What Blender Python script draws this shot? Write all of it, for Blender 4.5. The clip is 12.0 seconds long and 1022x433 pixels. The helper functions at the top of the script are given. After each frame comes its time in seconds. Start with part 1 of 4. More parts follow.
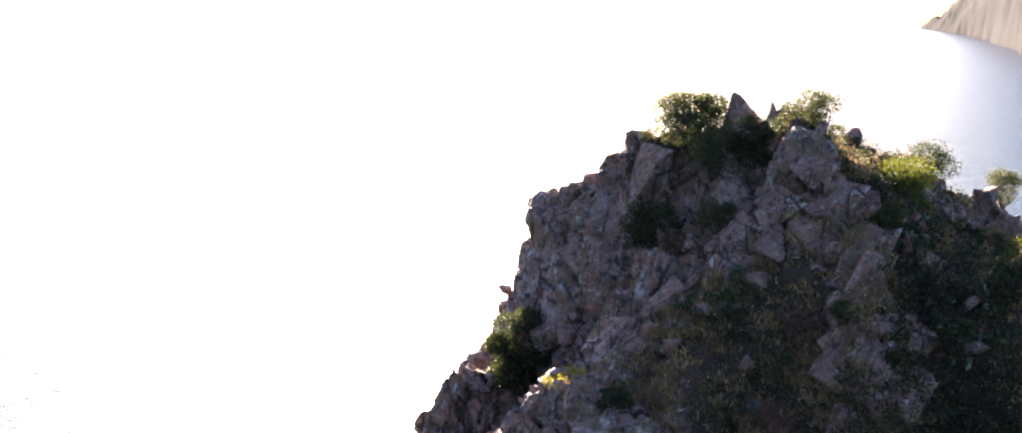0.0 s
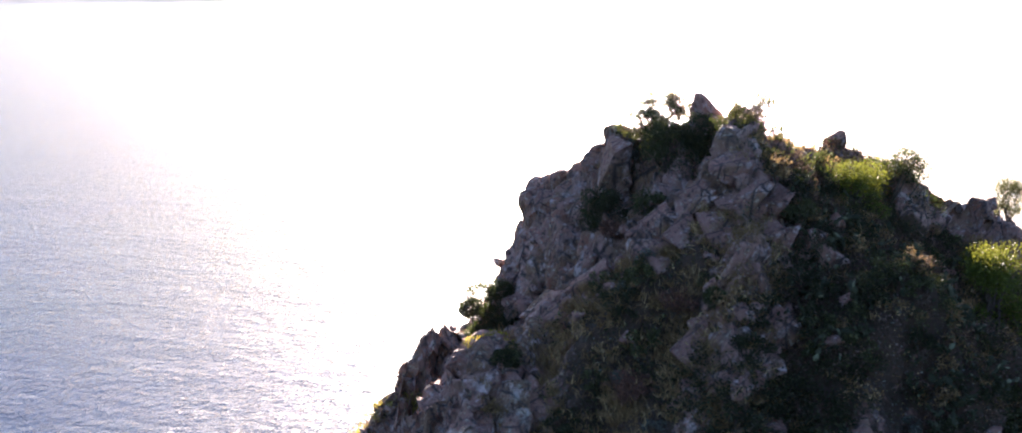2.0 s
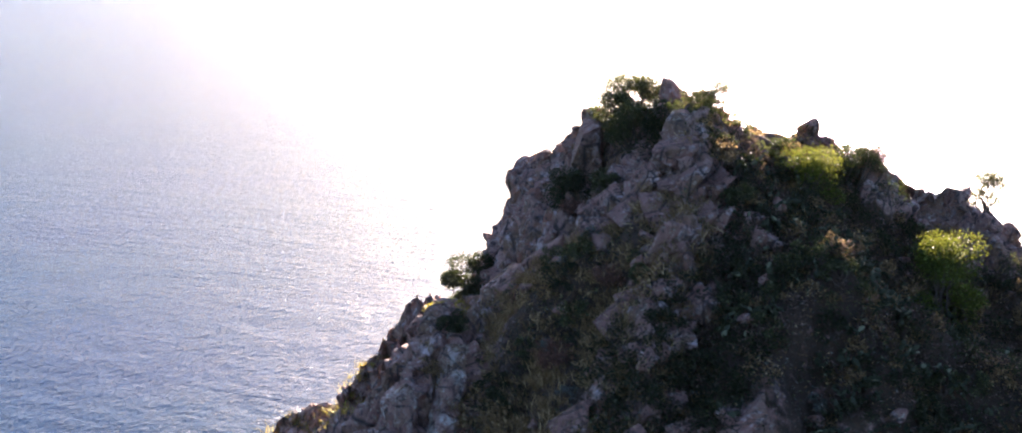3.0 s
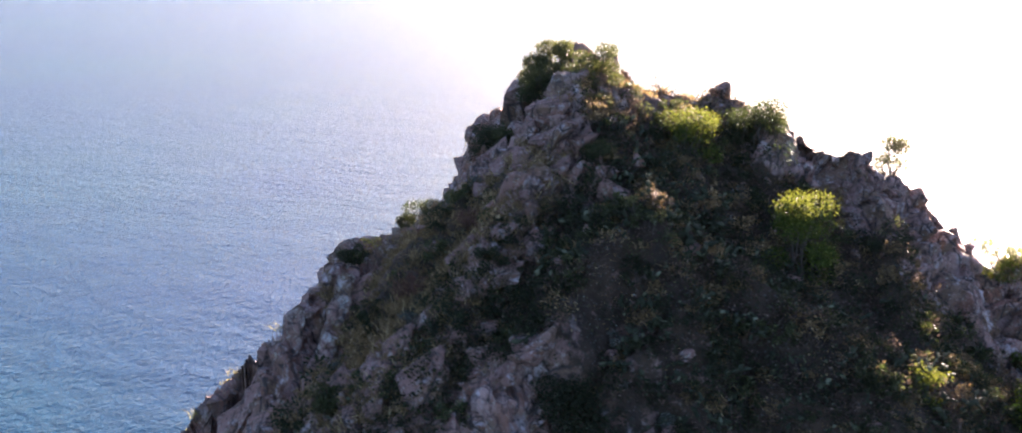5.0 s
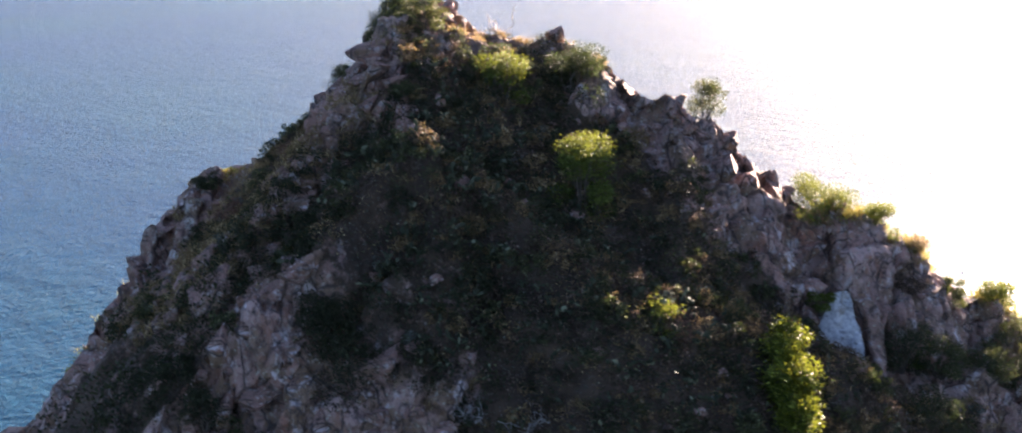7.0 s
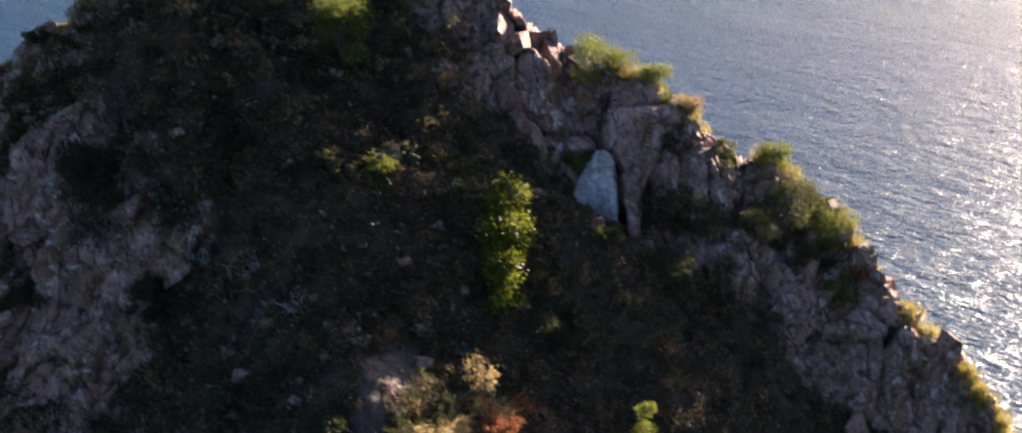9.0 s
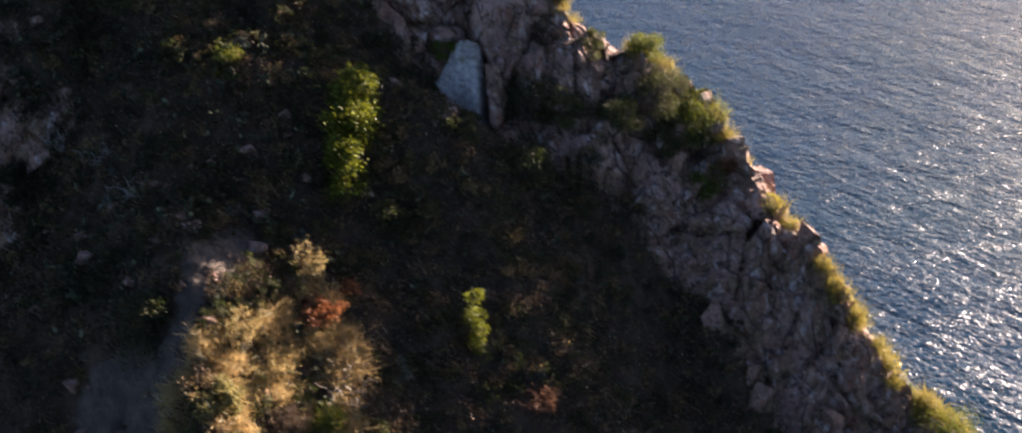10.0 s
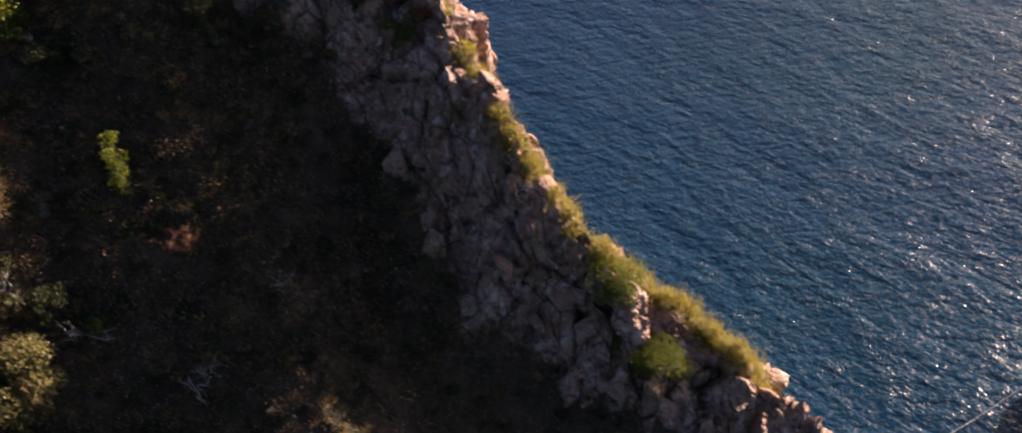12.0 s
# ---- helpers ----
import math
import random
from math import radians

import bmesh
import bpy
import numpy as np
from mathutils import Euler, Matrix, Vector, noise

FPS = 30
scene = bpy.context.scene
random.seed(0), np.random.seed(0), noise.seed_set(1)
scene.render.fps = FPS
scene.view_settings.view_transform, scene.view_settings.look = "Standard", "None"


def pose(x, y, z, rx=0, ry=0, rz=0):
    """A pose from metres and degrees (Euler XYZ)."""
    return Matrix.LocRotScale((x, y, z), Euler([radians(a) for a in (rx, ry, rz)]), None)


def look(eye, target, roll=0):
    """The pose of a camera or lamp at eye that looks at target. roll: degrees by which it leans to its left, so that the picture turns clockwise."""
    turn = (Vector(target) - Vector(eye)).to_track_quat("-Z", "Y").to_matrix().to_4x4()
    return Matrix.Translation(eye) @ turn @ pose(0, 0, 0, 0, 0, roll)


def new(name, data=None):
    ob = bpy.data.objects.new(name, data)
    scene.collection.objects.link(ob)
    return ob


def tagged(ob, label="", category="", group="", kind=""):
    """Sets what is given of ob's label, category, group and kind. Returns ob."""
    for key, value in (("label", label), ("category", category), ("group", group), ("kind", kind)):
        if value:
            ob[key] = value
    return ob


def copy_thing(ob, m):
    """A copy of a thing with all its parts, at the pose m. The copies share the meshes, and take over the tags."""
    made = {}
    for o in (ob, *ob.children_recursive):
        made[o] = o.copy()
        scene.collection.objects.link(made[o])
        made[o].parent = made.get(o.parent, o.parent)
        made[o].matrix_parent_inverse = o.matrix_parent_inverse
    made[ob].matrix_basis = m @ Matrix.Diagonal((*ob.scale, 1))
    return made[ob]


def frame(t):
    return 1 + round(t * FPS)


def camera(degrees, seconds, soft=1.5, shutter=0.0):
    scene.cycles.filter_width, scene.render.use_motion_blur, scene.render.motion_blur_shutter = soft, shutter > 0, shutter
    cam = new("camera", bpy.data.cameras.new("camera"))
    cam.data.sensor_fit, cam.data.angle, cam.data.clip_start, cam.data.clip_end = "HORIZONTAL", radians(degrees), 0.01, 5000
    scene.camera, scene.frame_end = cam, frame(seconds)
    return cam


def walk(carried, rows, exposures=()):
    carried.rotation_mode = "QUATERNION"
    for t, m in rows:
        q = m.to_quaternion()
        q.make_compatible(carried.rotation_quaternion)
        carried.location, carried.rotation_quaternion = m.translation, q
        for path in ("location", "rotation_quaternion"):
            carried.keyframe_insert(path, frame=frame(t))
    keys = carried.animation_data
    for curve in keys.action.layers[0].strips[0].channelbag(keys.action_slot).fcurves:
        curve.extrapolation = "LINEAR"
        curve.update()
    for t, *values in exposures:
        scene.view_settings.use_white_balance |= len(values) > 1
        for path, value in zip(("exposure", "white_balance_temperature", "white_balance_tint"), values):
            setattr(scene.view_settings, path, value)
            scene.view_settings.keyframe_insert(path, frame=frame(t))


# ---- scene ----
cam = camera(47.3, 12.0, soft=1.8, shutter=0.4)
METRES, EYE, TILT, LEAN, TURN = 100.0, 55.0, -10.5, -1.2, 0.0
ROWS = [
    (0.0, 0.0, 0.0, 0.0, -0.0, 0.0, -0.0),
    (0.5, 0.0313, -0.011, -0.0007, 3.65, -0.1, -0.82),
    (1.0, 0.0651, -0.02, -0.0012, 7.45, -0.23, -1.65),
    (1.5, 0.1012, -0.0272, -0.0015, 11.31, -0.41, -2.56),
    (2.0, 0.1389, -0.0324, -0.0013, 15.16, -0.79, -3.41),
    (2.5, 0.1775, -0.0342, -0.0004, 18.94, -1.33, -4.26),
    (3.0, 0.2165, -0.0333, 0.0009, 22.44, -2.05, -4.95),
    (5.0, 0.3783, -0.004, 0.0112, 36.02, -4.98, -6.2),
    (5.5, 0.4154, 0.0099, 0.0142, 38.46, -5.7, -6.39),
    (6.0, 0.4518, 0.0262, 0.0176, 40.63, -6.57, -6.56),
    (6.5, 0.4869, 0.0442, 0.0245, 42.61, -7.82, -6.63),
    (8.5, 0.6146, 0.1357, 0.0537, 49.13, -14.43, -6.58),
    (9.0, 0.6459, 0.1662, 0.0601, 50.82, -17.34, -6.33),
    (9.5, 0.6768, 0.199, 0.0664, 52.48, -20.33, -6.09),
    (10.0, 0.7071, 0.2341, 0.0728, 54.01, -23.14, -5.81),
    (10.5, 0.7362, 0.2718, 0.0789, 55.45, -25.56, -5.53),
    (11.0, 0.7652, 0.3113, 0.0839, 56.86, -27.31, -5.07),
    (11.5, 0.7935, 0.3524, 0.0886, 58.26, -29.22, -4.66),
    (12.0, 0.821, 0.3948, 0.0922, 59.39, -31.03, -4.12),
]
EXPOSURES = [(0.0, 3.55, 6500, 25), (1.0, 3.55, 6400, 26), (2.0, 3.45, 6300, 27), (3.0, 3.5, 6300, 28), (5.0, 3.8, 6400, 29), (6.5, 3.75, 6500, 28), (8.5, 3.08, 6400, 24), (10.0, 2.62, 6600, 25), (12.0, 2.12, 7000, 28)]
walk(cam, [(t, pose(0, 0, EYE, TILT, LEAN, TURN) @ pose(METRES * x, METRES * y, METRES * z, 90 + pitch, roll, yaw)) for t, x, y, z, yaw, pitch, roll in ROWS], EXPOSURES)

# ---- sky and sun ----
SUN_BEARING, SUN_HEIGHT = 8.0, 13.0  # degrees to the left of +y, and above the horizon
world = bpy.data.worlds.new("sky")
scene.world = world
world.use_nodes = True
sky = world.node_tree.nodes.new("ShaderNodeTexSky")
sky.sky_type, sky.sun_disc = "NISHITA", False
sky.sun_elevation, sky.sun_rotation = radians(SUN_HEIGHT), radians(-SUN_BEARING)
sky.air_density, sky.dust_density, sky.ozone_density = 1.0, 2.2, 3.3
background = world.node_tree.nodes["Background"]
background.inputs["Strength"].default_value = 0.034
world.node_tree.links.new(sky.outputs["Color"], background.inputs["Color"])

sun_data = bpy.data.lights.new("sun", "SUN")
sun_data.energy, sun_data.angle, sun_data.color = 5.0, radians(0.6), (1.0, 0.88, 0.70)
sun = new("sun", sun_data)
to_sun = Vector((-math.sin(radians(SUN_BEARING)) * math.cos(radians(SUN_HEIGHT)), math.cos(radians(SUN_BEARING)) * math.cos(radians(SUN_HEIGHT)), math.sin(radians(SUN_HEIGHT))))
sun.matrix_world = look(to_sun * 300, (0, 0, 0))


# ---- materials ----
class Nodes:
    """Short hand for building a node material."""

    def __init__(self, name):
        self.material = bpy.data.materials.new(name)
        self.material.use_nodes = True
        self.tree = self.material.node_tree
        self.shader = self.tree.nodes["Principled BSDF"]
        self.output = self.tree.nodes["Material Output"]
        self.place = self.tree.nodes.new("ShaderNodeTexCoord").outputs["Object"]

    def add(self, kind, inputs=(), feature="", data_type="", blend_type="", operation="", attribute_name="", vector_type=""):
        node = self.tree.nodes.new(kind)
        if feature:
            node.feature = feature
        if data_type:
            node.data_type = data_type
        if blend_type:
            node.blend_type = blend_type
        if operation:
            node.operation = operation
        if attribute_name:
            node.attribute_name = attribute_name
        if vector_type:
            node.vector_type = vector_type
        for key, value in dict(inputs).items():
            self.put(node.inputs[key], value)
        return node

    def put(self, socket, value):
        if isinstance(value, bpy.types.NodeSocket):
            self.tree.links.new(value, socket)
        else:
            socket.default_value = value

    def noise(self, scale, detail=4.0, rough=0.55, place=None, distortion=0.0):
        return self.add("ShaderNodeTexNoise", {"Vector": place or self.place, "Scale": scale, "Detail": detail, "Roughness": rough, "Distortion": distortion}).outputs["Fac"]

    def cells(self, scale, feature="F1", place=None, out="Distance"):
        return self.add("ShaderNodeTexVoronoi", {"Vector": place or self.place, "Scale": scale}, feature=feature).outputs[out]

    def ramp(self, value, low, high):
        return self.add("ShaderNodeMapRange", {"Value": value, "From Min": low, "From Max": high}).outputs["Result"]

    def blend(self, factor, a, b, way="MIX"):
        node = self.add("ShaderNodeMix", data_type="RGBA", blend_type=way)
        self.put(node.inputs[0], factor)
        for socket, value in ((node.inputs[6], a), (node.inputs[7], b)):
            self.put(socket, value if isinstance(value, bpy.types.NodeSocket) else (*value, 1.0))
        return node.outputs[2]

    def sums(self, way, a, b):
        node = self.add("ShaderNodeMath", operation=way)
        self.put(node.inputs[0], a)
        self.put(node.inputs[1], b)
        return node.outputs[0]

    def bump(self, height, strength, distance, under=None):
        node = self.add("ShaderNodeBump", {"Height": height, "Strength": strength, "Distance": distance})
        if under:
            self.put(node.inputs["Normal"], under)
        return node.outputs["Normal"]

    def stretched(self, scale, turn=(0, 0, 0)):
        return self.add("ShaderNodeMapping", {"Vector": self.place, "Scale": scale, "Rotation": [radians(a) for a in turn]}).outputs["Vector"]

    def crests(self, heading, squeeze):
        """Places squeezed across a heading, so that a noise on them runs in long crests along it."""
        return self.add("ShaderNodeMapping", {"Vector": self.place, "Scale": (1.0, 1.0 / squeeze, 1.0), "Rotation": (0, 0, radians(heading))}, vector_type="TEXTURE").outputs["Vector"]


def rock_colour(n):
    """Weathered mauve-grey rock with rusty seams, ochre dirt on it, pale lichen, dark water streaks and dark joints."""
    strata = n.stretched((1.0, 1.25, 0.5), (28, -32, 20))
    wide, fine = n.noise(0.30, 5), n.noise(3.2, 6, 0.65)
    colour = n.blend(n.ramp(wide, 0.38, 0.62), (0.290, 0.154, 0.120), (0.480, 0.305, 0.255))
    colour = n.blend(n.ramp(n.noise(0.55, 6, 0.62), 0.45, 0.58), colour, (0.235, 0.140, 0.085))
    colour = n.blend(n.ramp(n.noise(1.1, 5, 0.6, strata), 0.54, 0.66), colour, (0.290, 0.135, 0.088))
    colour = n.blend(n.ramp(n.noise(1.7, 6, 0.66, strata), 0.55, 0.64), colour, (0.54, 0.44, 0.41))
    streaks = n.noise(1.3, 5, 0.62, n.stretched((1.0, 1.0, 0.16)))
    colour = n.blend(n.sums("MULTIPLY", n.ramp(streaks, 0.56, 0.68), 0.5), colour, (0.105, 0.075, 0.066))
    colour = n.blend(n.ramp(n.noise(5.0, 6, 0.72), 0.57, 0.66), colour, (0.46, 0.42, 0.33))
    colour = n.blend(n.ramp(fine, 0.32, 0.48), (0.062, 0.044, 0.038), colour)
    joints = n.ramp(n.cells(0.62, "DISTANCE_TO_EDGE", strata), 0.045, 0.005)
    joints = n.sums("MULTIPLY", joints, n.ramp(n.noise(0.9, 4), 0.40, 0.54))
    small = n.ramp(n.cells(1.9, "DISTANCE_TO_EDGE", strata), 0.05, 0.005)
    small = n.sums("MULTIPLY", small, n.ramp(n.noise(1.3, 4), 0.48, 0.60))
    return n.blend(n.sums("MAXIMUM", joints, small), colour, (0.060, 0.042, 0.036))


def rock_relief(n):
    strata = n.stretched((1.0, 1.25, 0.5), (28, -32, 20))
    cracks = n.ramp(n.cells(0.55, "DISTANCE_TO_EDGE", strata), 0.0, 0.09)
    small = n.noise(2.2, 5, 0.6, strata, 0.6)
    chips = n.cells(1.9, "DISTANCE_TO_EDGE", strata)
    first = n.bump(n.ramp(chips, 0.0, 0.10), 0.5, 0.06, n.bump(cracks, 0.6, 0.10))
    second = n.bump(small, 0.9, 0.24, first)
    return n.bump(n.noise(7.0, 8, 0.7), 0.9, 0.11, second)


def rock_material(name):
    n = Nodes(name)
    n.put(n.shader.inputs["Base Color"], rock_colour(n))
    n.put(n.shader.inputs["Normal"], rock_relief(n))
    n.put(n.shader.inputs["Roughness"], 0.85)
    n.put(n.shader.inputs["Specular IOR Level"], 0.3)
    return n.material


def ground_material():
    """Rock where the slope is bare, stony brown soil with litter where it is covered."""
    n = Nodes("rock_and_soil")
    cover = n.add("ShaderNodeAttribute", attribute_name="cover").outputs["Fac"]
    edge = n.ramp(n.sums("ADD", cover, n.sums("MULTIPLY", n.sums("SUBTRACT", n.noise(2.2, 6, 0.65), 0.5), 1.1)), 0.38, 0.62)
    soil = n.blend(n.ramp(n.noise(0.6, 5), 0.35, 0.65), (0.036, 0.020, 0.011), (0.088, 0.051, 0.028))
    soil = n.blend(n.ramp(n.noise(5.0, 6, 0.7), 0.52, 0.68), soil, (0.036, 0.034, 0.018))
    soil = n.blend(n.ramp(n.cells(7.0), 0.22, 0.10), soil, (0.17, 0.145, 0.125))
    lane = n.add("ShaderNodeAttribute", attribute_name="lane").outputs["Fac"]
    dust = n.blend(n.ramp(n.noise(1.5, 6, 0.65), 0.38, 0.62), (0.068, 0.050, 0.039), (0.135, 0.103, 0.081))
    soil = n.blend(n.ramp(n.sums("ADD", lane, n.sums("MULTIPLY", n.sums("SUBTRACT", n.noise(2.6, 6, 0.65), 0.5), 1.2)), 0.35, 0.75), soil, dust)
    n.put(n.shader.inputs["Base Color"], n.blend(edge, rock_colour(n), soil))
    n.put(n.shader.inputs["Normal"], rock_relief(n))
    n.put(n.shader.inputs["Roughness"], 0.9)
    return n.material


def pale_rock_material(name, low, high):
    """Smooth pale rock with grey streaks and a few rusty stains."""
    n = Nodes(name)
    streaks = n.stretched((2.2, 2.2, 0.5), (20, -10, 30))
    colour = n.blend(n.ramp(n.noise(1.4, 6, 0.65, streaks), 0.36, 0.62), low, high)
    colour = n.blend(n.ramp(n.noise(0.9, 5, 0.6), 0.56, 0.70), colour, (0.25, 0.19, 0.14))
    colour = n.blend(n.ramp(n.noise(4.0, 6, 0.7), 0.58, 0.72), colour, (0.13, 0.11, 0.10))
    n.put(n.shader.inputs["Base Color"], colour)
    n.put(n.shader.inputs["Normal"], rock_relief(n))
    n.put(n.shader.inputs["Roughness"], 0.75)
    return n.material


def lichened_rock_material():
    """Rough brown rock grown over with pale lichen in blotches."""
    n = Nodes("lichened_rock")
    blotches = n.sums("MULTIPLY", n.ramp(n.noise(1.6, 7, 0.72), 0.48, 0.60), n.ramp(n.noise(7.0, 6, 0.7), 0.40, 0.55))
    n.put(n.shader.inputs["Base Color"], n.blend(blotches, rock_colour(n), (0.50, 0.46, 0.40)))
    n.put(n.shader.inputs["Normal"], rock_relief(n))
    n.put(n.shader.inputs["Roughness"], 0.9)
    return n.material


def leaf_material(name, dark, light, glow, gloss=0.6, thin=0.22):
    """Thin leaves: part of the light goes through them."""
    n = Nodes(name)
    pick = n.add("ShaderNodeNewGeometry").outputs["Random Per Island"]
    own = n.add("ShaderNodeObjectInfo").outputs["Random"]
    colour = n.blend(n.sums("POWER", pick, 1.6), dark, light)
    # about one leaf in eight has a bright glint painted into its base colour
    painted_glint = n.ramp(n.sums("FRACT", n.sums("MULTIPLY", pick, 37.0), 0.0), 0.87, 0.90)
    colour = n.blend(painted_glint, colour, [min(0.6, a * 2.4 + 0.02) for a in light])
    colour = n.blend(n.sums("MULTIPLY", own, 0.45), colour, [a * 0.6 for a in dark])
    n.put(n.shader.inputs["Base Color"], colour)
    n.put(n.shader.inputs["Roughness"], gloss)
    n.put(n.shader.inputs["Specular IOR Level"], 0.16)
    through_leaf = n.add("ShaderNodeBsdfTranslucent", {"Color": n.blend(pick, [a * 0.7 for a in glow], glow)})
    mix = n.add("ShaderNodeMixShader", {0: thin})
    n.put(mix.inputs[1], n.shader.outputs[0])
    n.put(mix.inputs[2], through_leaf.outputs[0])
    n.put(n.output.inputs["Surface"], mix.outputs[0])
    return n.material


def plain_material(name, colour, rough=0.7, vary=0.35, scale=6.0, metal=0.0, depth=0.01):
    n = Nodes(name)
    n.put(n.shader.inputs["Base Color"], n.blend(n.ramp(n.noise(scale, 5), 0.3, 0.7), [c * (1 - vary) for c in colour], [min(1, c * (1 + vary)) for c in colour]))
    n.put(n.shader.inputs["Normal"], n.bump(n.noise(scale * 4, 4), 0.4, depth))
    n.put(n.shader.inputs["Roughness"], rough)
    n.put(n.shader.inputs["Metallic"], metal)
    n.put(n.shader.inputs["Specular IOR Level"], 0.0 if rough >= 1.0 else 0.5)
    return n.material


def sea_material():
    """Wind-ruffled sea: low swell, short choppy waves and ripples over deep blue-green water, with glassy facets between rougher ones."""
    n = Nodes("sea_water")
    n.put(n.shader.inputs["Base Color"], n.blend(n.ramp(n.noise(0.012, 3), 0.35, 0.65), (0.003, 0.021, 0.060), (0.003, 0.029, 0.055)))
    glassy = n.ramp(n.noise(2.0, 3, 0.6), 0.40, 0.55)
    n.put(n.shader.inputs["Roughness"], n.sums("ADD", 0.05, n.sums("MULTIPLY", glassy, 0.27)))
    n.put(n.shader.inputs["IOR"], 1.33)
    rollers = n.noise(0.05, 2, 0.5, n.crests(20, 1.6))
    swell = n.noise(0.16, 2, 0.5, n.crests(2, 3.0), 0.3)
    waves = n.noise(0.30, 2, 0.5, n.crests(70, 3.2), 0.4)
    cross_sea = n.noise(0.52, 2, 0.5, n.crests(24, 2.4), 0.3)
    ripples = n.noise(1.5, 3, 0.6, n.crests(12, 1.6), 0.4)
    gusts = n.ramp(n.noise(0.02, 4, 0.6, n.crests(40, 2.2)), 0.35, 0.65)
    first = n.bump(swell, 1.0, 0.22, n.bump(rollers, 1.0, 0.5))
    second = n.bump(cross_sea, 1.0, 0.15, n.bump(waves, 1.0, 0.22, first))
    third = n.bump(n.sums("MULTIPLY", ripples, n.sums("ADD", 0.6, n.sums("MULTIPLY", gusts, 0.5))), 1.0, 0.085, second)
    flurries = n.ramp(n.noise(0.30, 4, 0.65, n.crests(70, 1.4)), 0.46, 0.72)
    n.put(n.shader.inputs["Normal"], n.bump(n.sums("MULTIPLY", n.noise(4.6, 2, 0.5, n.crests(80, 1.6)), n.sums("ADD", 0.3, flurries)), 1.0, 0.10, third))
    return n.material


GROUND = ground_material()
ROCK = rock_material("weathered_rock")
PALE = pale_rock_material("pale_rock", (0.32, 0.31, 0.31), (0.68, 0.66, 0.64))
LICHEN_ROCK = lichened_rock_material()
SEA = sea_material()
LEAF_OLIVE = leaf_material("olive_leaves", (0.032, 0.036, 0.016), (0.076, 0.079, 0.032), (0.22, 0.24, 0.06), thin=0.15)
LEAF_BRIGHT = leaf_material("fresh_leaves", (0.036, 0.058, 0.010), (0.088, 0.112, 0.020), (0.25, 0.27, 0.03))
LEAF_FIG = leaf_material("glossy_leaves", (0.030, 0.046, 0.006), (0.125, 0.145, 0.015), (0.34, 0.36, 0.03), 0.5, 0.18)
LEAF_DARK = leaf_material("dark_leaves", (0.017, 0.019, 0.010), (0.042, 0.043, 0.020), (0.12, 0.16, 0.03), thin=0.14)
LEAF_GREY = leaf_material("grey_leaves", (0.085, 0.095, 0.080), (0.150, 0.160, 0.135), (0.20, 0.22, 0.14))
LEAF_DRY = leaf_material("dry_leaves", (0.140, 0.085, 0.040), (0.260, 0.180, 0.090), (0.55, 0.38, 0.16))
LEAF_HEATH = leaf_material("heath_twigs", (0.060, 0.037, 0.026), (0.165, 0.112, 0.080), (0.16, 0.11, 0.07))
LEAF_RUST = leaf_material("rusty_leaves", (0.170, 0.060, 0.028), (0.270, 0.110, 0.050), (0.60, 0.22, 0.08))
LEAF_RUSSET = leaf_material("russet_leaves", (0.115, 0.056, 0.038), (0.200, 0.108, 0.076), (0.32, 0.16, 0.09))
LEAF_PALE = leaf_material("pale_broad_leaves", (0.060, 0.060, 0.022), (0.190, 0.165, 0.075), (0.48, 0.41, 0.15), thin=0.30)
LEAF_TAN = leaf_material("tan_leaves", (0.220, 0.145, 0.062), (0.370, 0.265, 0.125), (0.60, 0.45, 0.18), thin=0.30)
STRAW = leaf_material("straw", (0.410, 0.270, 0.105), (0.600, 0.420, 0.190), (0.78, 0.57, 0.25), thin=0.30)
PAD = leaf_material("cactus_pads", (0.044, 0.050, 0.028), (0.100, 0.106, 0.060), (0.06, 0.08, 0.02), 0.7)
BARK = plain_material("bark", (0.10, 0.075, 0.055), 0.9)
DEADWOOD = plain_material("bleached_wood", (0.27, 0.24, 0.21), 0.85)
# distance haze is put into these two colours: flat grey cape, paler coast
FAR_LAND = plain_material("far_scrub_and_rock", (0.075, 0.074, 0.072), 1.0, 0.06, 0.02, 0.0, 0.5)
FAR_HAZED = plain_material("far_hazed_land", (0.20, 0.21, 0.23), 1.0, 0.12, 0.02, 0.0, 0.5)


# ---- noise and meshes ----
def hash01(ix, iy, iz, seed):
    h = (ix.astype(np.int64) * 374761393 + iy.astype(np.int64) * 668265263 + iz.astype(np.int64) * 2147483647 + seed * 974634777) & 0xFFFFFFFF
    h = ((h ^ (h >> 13)) * 1274126177) & 0xFFFFFFFF
    h = ((h ^ (h >> 16)) * 2246822519) & 0xFFFFFFFF
    return ((h ^ (h >> 15)) & 0xFFFFFF) / float(0x1000000)


def value_noise(p, seed=0):
    i = np.floor(p)
    f = p - i
    f = f * f * (3 - 2 * f)
    i = i.astype(np.int64)
    total = 0
    for dx in (0, 1):
        for dy in (0, 1):
            for dz in (0, 1):
                w = (f[:, 0] if dx else 1 - f[:, 0]) * (f[:, 1] if dy else 1 - f[:, 1]) * (f[:, 2] if dz else 1 - f[:, 2])
                total = total + w * hash01(i[:, 0] + dx, i[:, 1] + dy, i[:, 2] + dz, seed)
    return total


def cloud(p, octaves=4, seed=0):
    total, size, weight = 0, 1.0, 0.5
    for k in range(octaves):
        total = total + weight * (value_noise(p * size, seed + k) - 0.5)
        size, weight = size * 2.03, weight * 0.5
    return total


